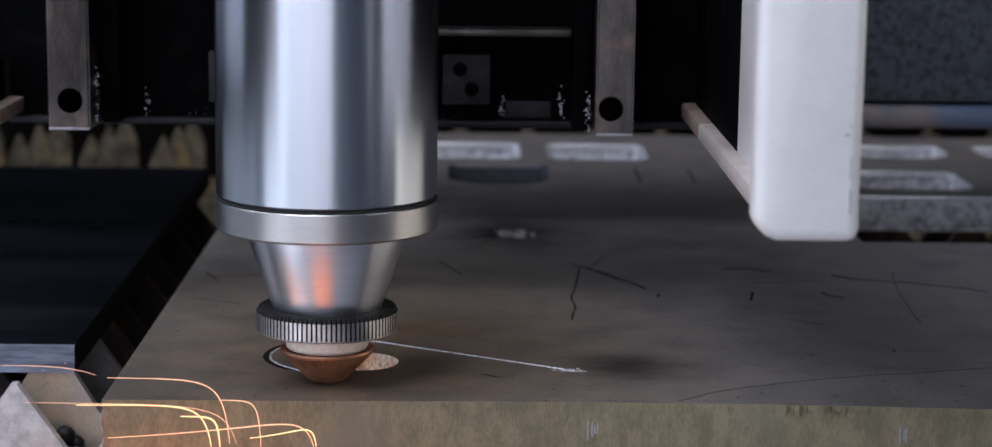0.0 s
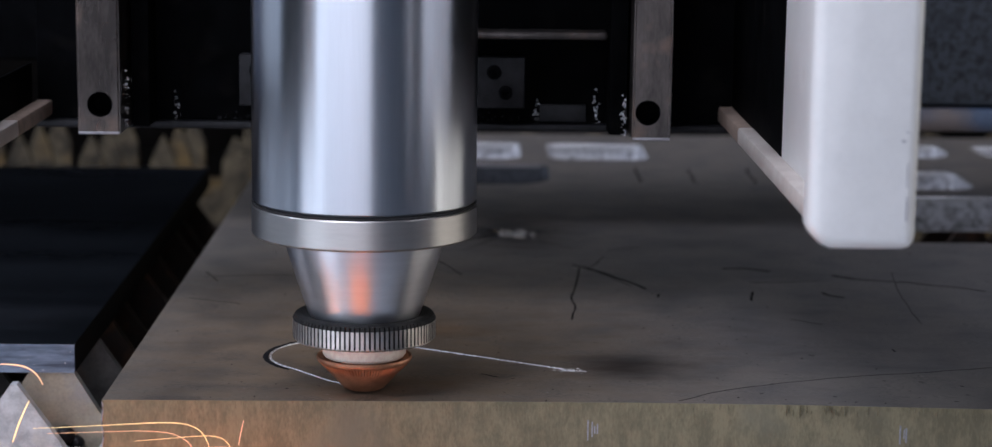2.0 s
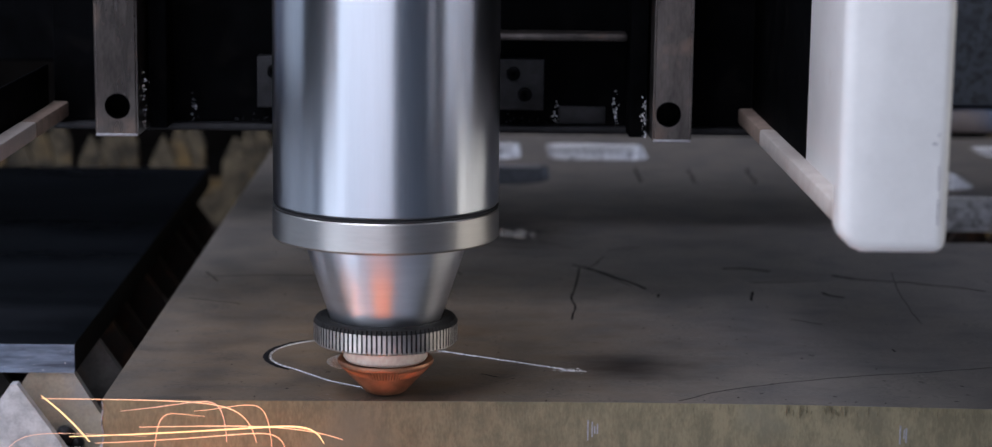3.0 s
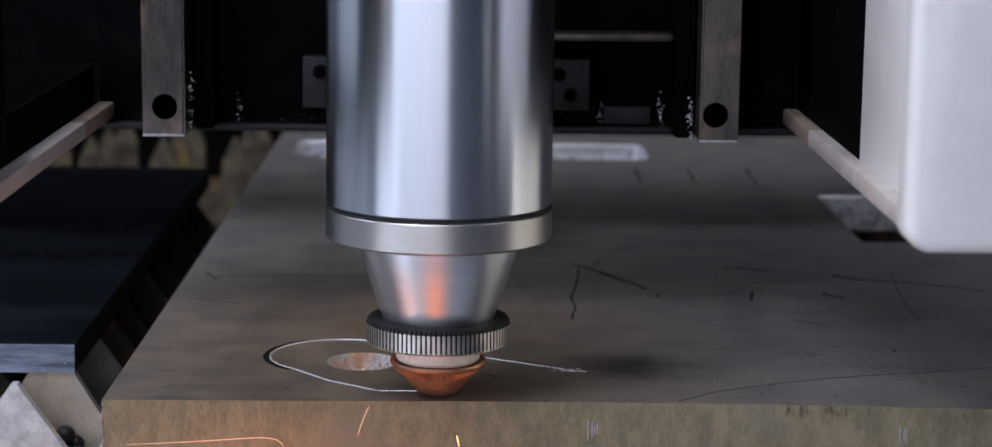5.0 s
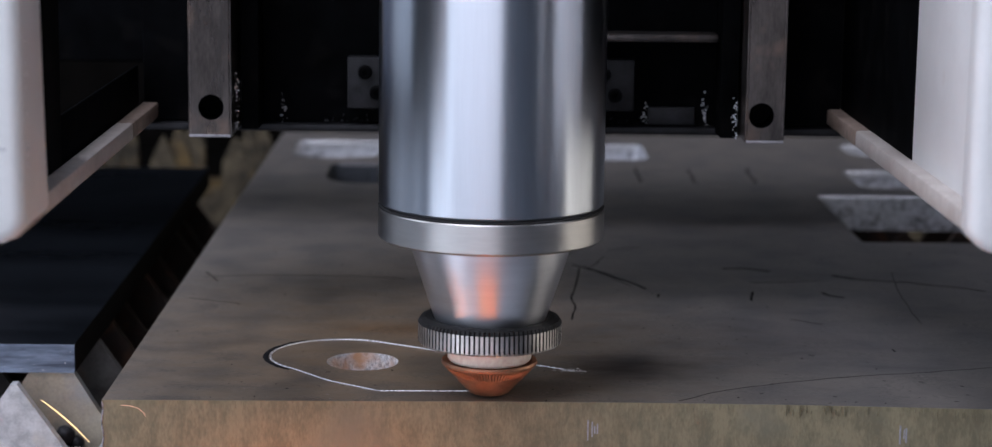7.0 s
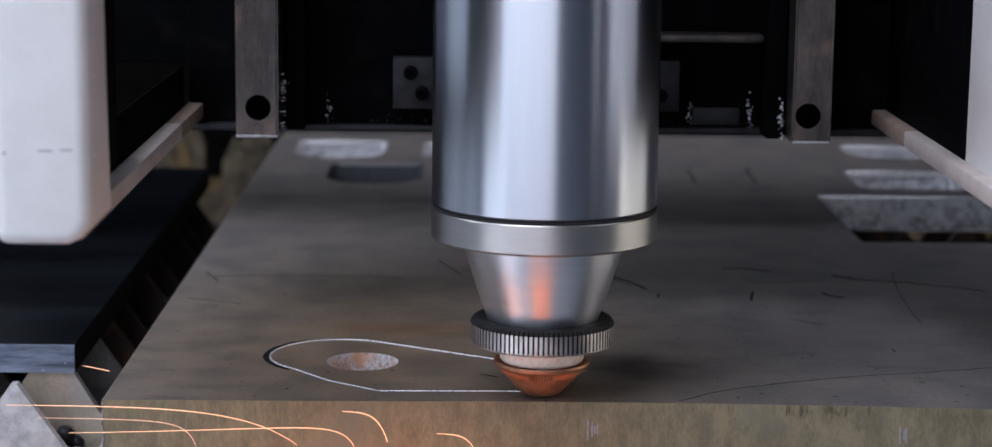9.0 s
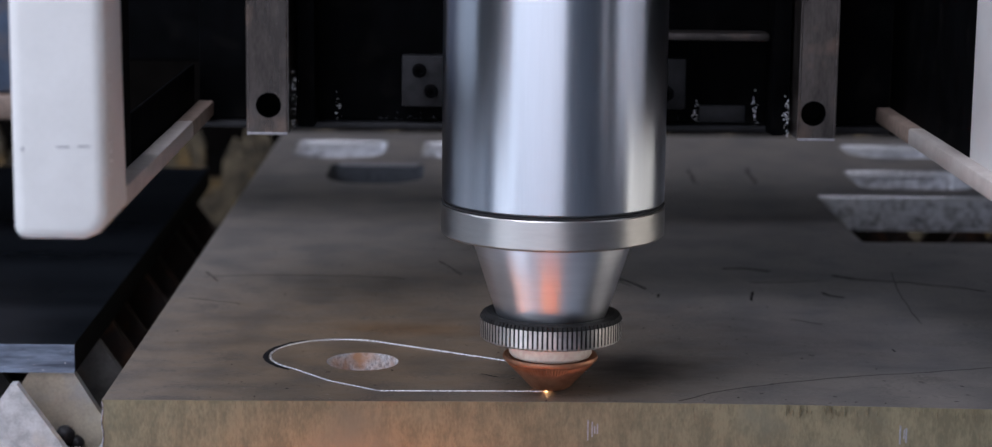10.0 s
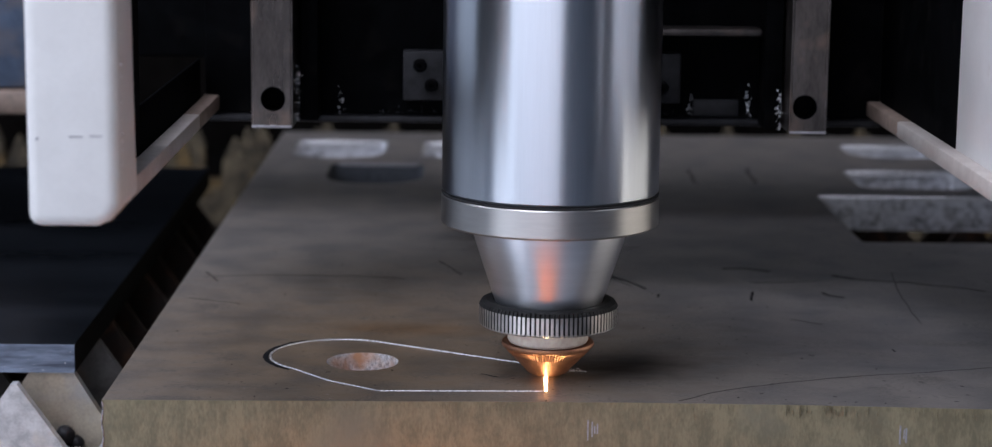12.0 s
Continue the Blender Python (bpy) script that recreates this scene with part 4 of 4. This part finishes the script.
    spark(11.0, (-0.1015, 0.597, -0.0086), 0.0475, 0.0084, 0.0018, 0.00023, SPARK_PALE, drag=0.8)
    spark(11.0, (-0.0614, 0.597, -0.0064), 0.0603, 0.0026, 0.0073, 0.00018, SPARK, drag=1.0)
    spark(11.0, (-0.1335, 0.597, 0.0154), 0.0274, 0.0018, 0.0201, 0.00016, SPARK, drag=1.0)
    spark(11.0, (-0.1337, 0.597, 0.0079), 0.0301, 0.0000, 0.0164, 0.00020, SPARK_PALE, drag=1.0)
    spark(11.0, (-0.1301, 0.597, 0.0061), 0.0219, 0.0018, 0.0183, 0.00014, SPARK, drag=3.2)
    spark(11.0, (-0.1339, 0.597, 0.0005), 0.0274, 0.0018, 0.0110, 0.00015, SPARK_PALE, drag=3.2)
    spark(11.5, (-0.0966, 0.597, 0.0083), 0.0758, -0.0100, 0.0064, 0.00039, SPARK_PALE, drag=0.5)
    spark(11.5, (-0.1205, 0.597, -0.0047), 0.0612, 0.0241, 0.0066, 0.00031, SPARK_PALE, drag=0.8)
    spark(11.5, (-0.1190, 0.597, 0.0178), 0.0859, -0.0121, 0.0069, 0.00020, SPARK, drag=0.5)
    spark(11.5, (-0.0906, 0.597, -0.0104), 0.0932, 0.0117, 0.0121, 0.00031, SPARK_PALE, drag=1.2)
    spark(11.5, (-0.1331, 0.597, 0.0293), 0.0265, -0.0018, 0.0011, 0.00035, SPARK, drag=0.4)
    spark(11.5, (-0.0943, 0.597, 0.0370), 0.0066, -0.0095, 0.0000, 0.00028, SPARK, drag=0.5)
    spark(11.5, (-0.0178, 0.597, 0.0202), -0.0183, 0.0265, 0.0000, 0.00012, EMBER, drag=0.5)
    spark(11.5, (-0.0558, 0.597, 0.0161), -0.0256, 0.0186, 0.0000, 0.00012, EMBER, drag=0.5)
    spark(0.5, (-0.066, 0.600, 0.002), -0.040, 0.052, 0.0, 0.00016, SPARK, drag=0.3)
    spark(11.5, (0.120, 0.585, -0.0120), -0.035, 0.012, 0.003, 0.00045, EMBER)
    spark(1.0, (-0.110, 0.598, -0.020), 0.014, 0.030, 0.0, 0.00040, SPARK_PALE, drag=0.8)
    spark(11.0, (-0.0635, 0.62, 0.0435), 0.0115, 0.0012, 0.0062, 0.0011, BLOB, drag=0.4)
    # two sparks that pass close before the lens
    spark(0.8, (-0.0292, 0.200, 0.1375), 0.0112, -0.0131, 0.0, 0.0016, EMBER, drag=0.05)
    spark(0.8, (0.0000, 0.200, 0.1190), 0.0110, 0.0237, 0.0, 0.0013, EMBER, drag=0.05)


def spark_jet():
    """The fan of sparks that the jet drives out under the plate."""
    jet = empty("spark_jet", Matrix.Translation(AXIS), "dense orange fan of sparks below the cut", "spark jet")
    rnd = random.Random(5)
    for i in range(110):
        a, s = -0.80 + 1.2 * i / 110 + rnd.uniform(-0.03, 0.03), rnd.uniform(0.4, 1.0)
        end = Vector((0.075 * math.sin(a), -0.10 - 0.05 * s, -0.075 + rnd.uniform(-0.03, 0.02)))
        pts = [Vector((0, 0, PLATE_Z - 0.001)).lerp(end, u / 8) + Vector((0, 0, -0.03 * math.sin(math.pi * u / 8))) for u in range(9)]
        part("streak", tube(pts, [0.0006 + 0.0014 * u / 8 for u in range(9)], 5), JETGLOW, jet)
    part("core", tube([Vector((0, 0, PLATE_Z - 0.001)), Vector((0, -0.001, PLATE_Z - 0.014)), Vector((0.001, -0.003, PLATE_Z - 0.03))], [0.0008, 0.0016, 0.0026], 8), MELT, jet, "white-hot core of the jet")
    for i in range(12):
        x0, x1 = rnd.uniform(-0.13, -0.05), rnd.uniform(-0.04, 0.01)
        pts = [Vector((x0 + (x1 - x0) * u / 8, -0.040 + rnd.uniform(-0.001, 0.001), -0.034 - 0.012 * (u / 8 - 0.5) ** 2 + 0.001 * i)) for u in range(9)]
        part("streak", tube(pts, [0.0006] * 9, 5), JETFRONT, jet)
    return jet


room()
steel_plate()
dark_plate()
slats()
HEAD = cutting_head()
CARRIAGE = gantry_carriage()
outer_panels(CARRIAGE)
JET = spark_jet()
sparks()


# ---- what moves ----
WAY = [(0.0, 0.0, 0.0), (0.5, 2.8, -2.3), (1.0, 5.75, -4.85), (1.5, 8.75, -7.3), (2.0, 11.65, -9.8), (2.5, 14.6, -12.2), (2.9, 17.3, -13.7), (3.2, 19.85, -14.0), (4.0, 25.95, -14.0), (5.0, 33.6, -14.0),
       (6.0, 41.2, -14.0), (7.0, 48.8, -14.0), (8.0, 56.55, -14.0), (9.0, 64.25, -13.9), (9.25, 66.0, -12.9), (9.5, 66.85, -11.2), (10.0, 67.05, -7.0), (10.5, 67.0, -2.75), (11.0, 67.0, 1.3), (11.5, 67.0, 6.6), (12.0, 66.9, 10.6)]


def motions():
    rows = [(t, Matrix.Translation(AXIS + Vector((dx / 1000, dy / 1000, 0)))) for t, dx, dy in WAY]
    walk(HEAD, rows)
    walk(CARRIAGE, rows)
    walk(JET, rows)
    # the cut edge comes up behind the nozzle
    for seg, mid in GROWING:
        best = min((((AXIS.x + (a[1] + (b[1] - a[1]) * u) / 1000 - mid.x) ** 2 + (AXIS.y + (a[2] + (b[2] - a[2]) * u) / 1000 + 0.0045 - mid.y) ** 2), a[0] + (b[0] - a[0]) * u)
                   for a, b in zip(WAY, WAY[1:]) for u in (0, 0.1, 0.2, 0.3, 0.4, 0.5, 0.6, 0.7, 0.8, 0.9))
        t = min(max(best[1], 0.1), 11.8)
        low, up = pose(0, 0, -0.0008), pose(0, 0, 0)
        walk(seg, [(0.0, low), (t, low), (t + 0.1, up), (12.0, up)])
    at = Matrix.Translation
    for ob, t0, first, d, again in FLIGHTS:
        rows = []
        for t, place in ((t0, first), (t0 + 0.2667, first + Vector((0.35 * d.x, 0, 0.002))))[:2 if again and t0 < 11.5 else 1]:
            hidden = at((min(max(place.x, -0.06), 0.05), 0.68, -0.075))
            gone = at((place.x + d.x, place.y, -0.13))
            if t > 0.05:
                if t > 0.15 and not rows:
                    rows.append((0.0, hidden))
                rows += [(t - 0.1, hidden), (t - 0.0334, at(place - 0.4 * d))]
            rows += [(t, at(place)), (t + 0.0334, at(place + 0.4 * d)), (t + 0.1, at(place + d + Vector((0, 0, -0.025)))), (t + 0.1334, gone)]
        if rows[-1][0] < 11.95:
            rows.append((12.0, gone))
        walk(ob, rows)


motions()
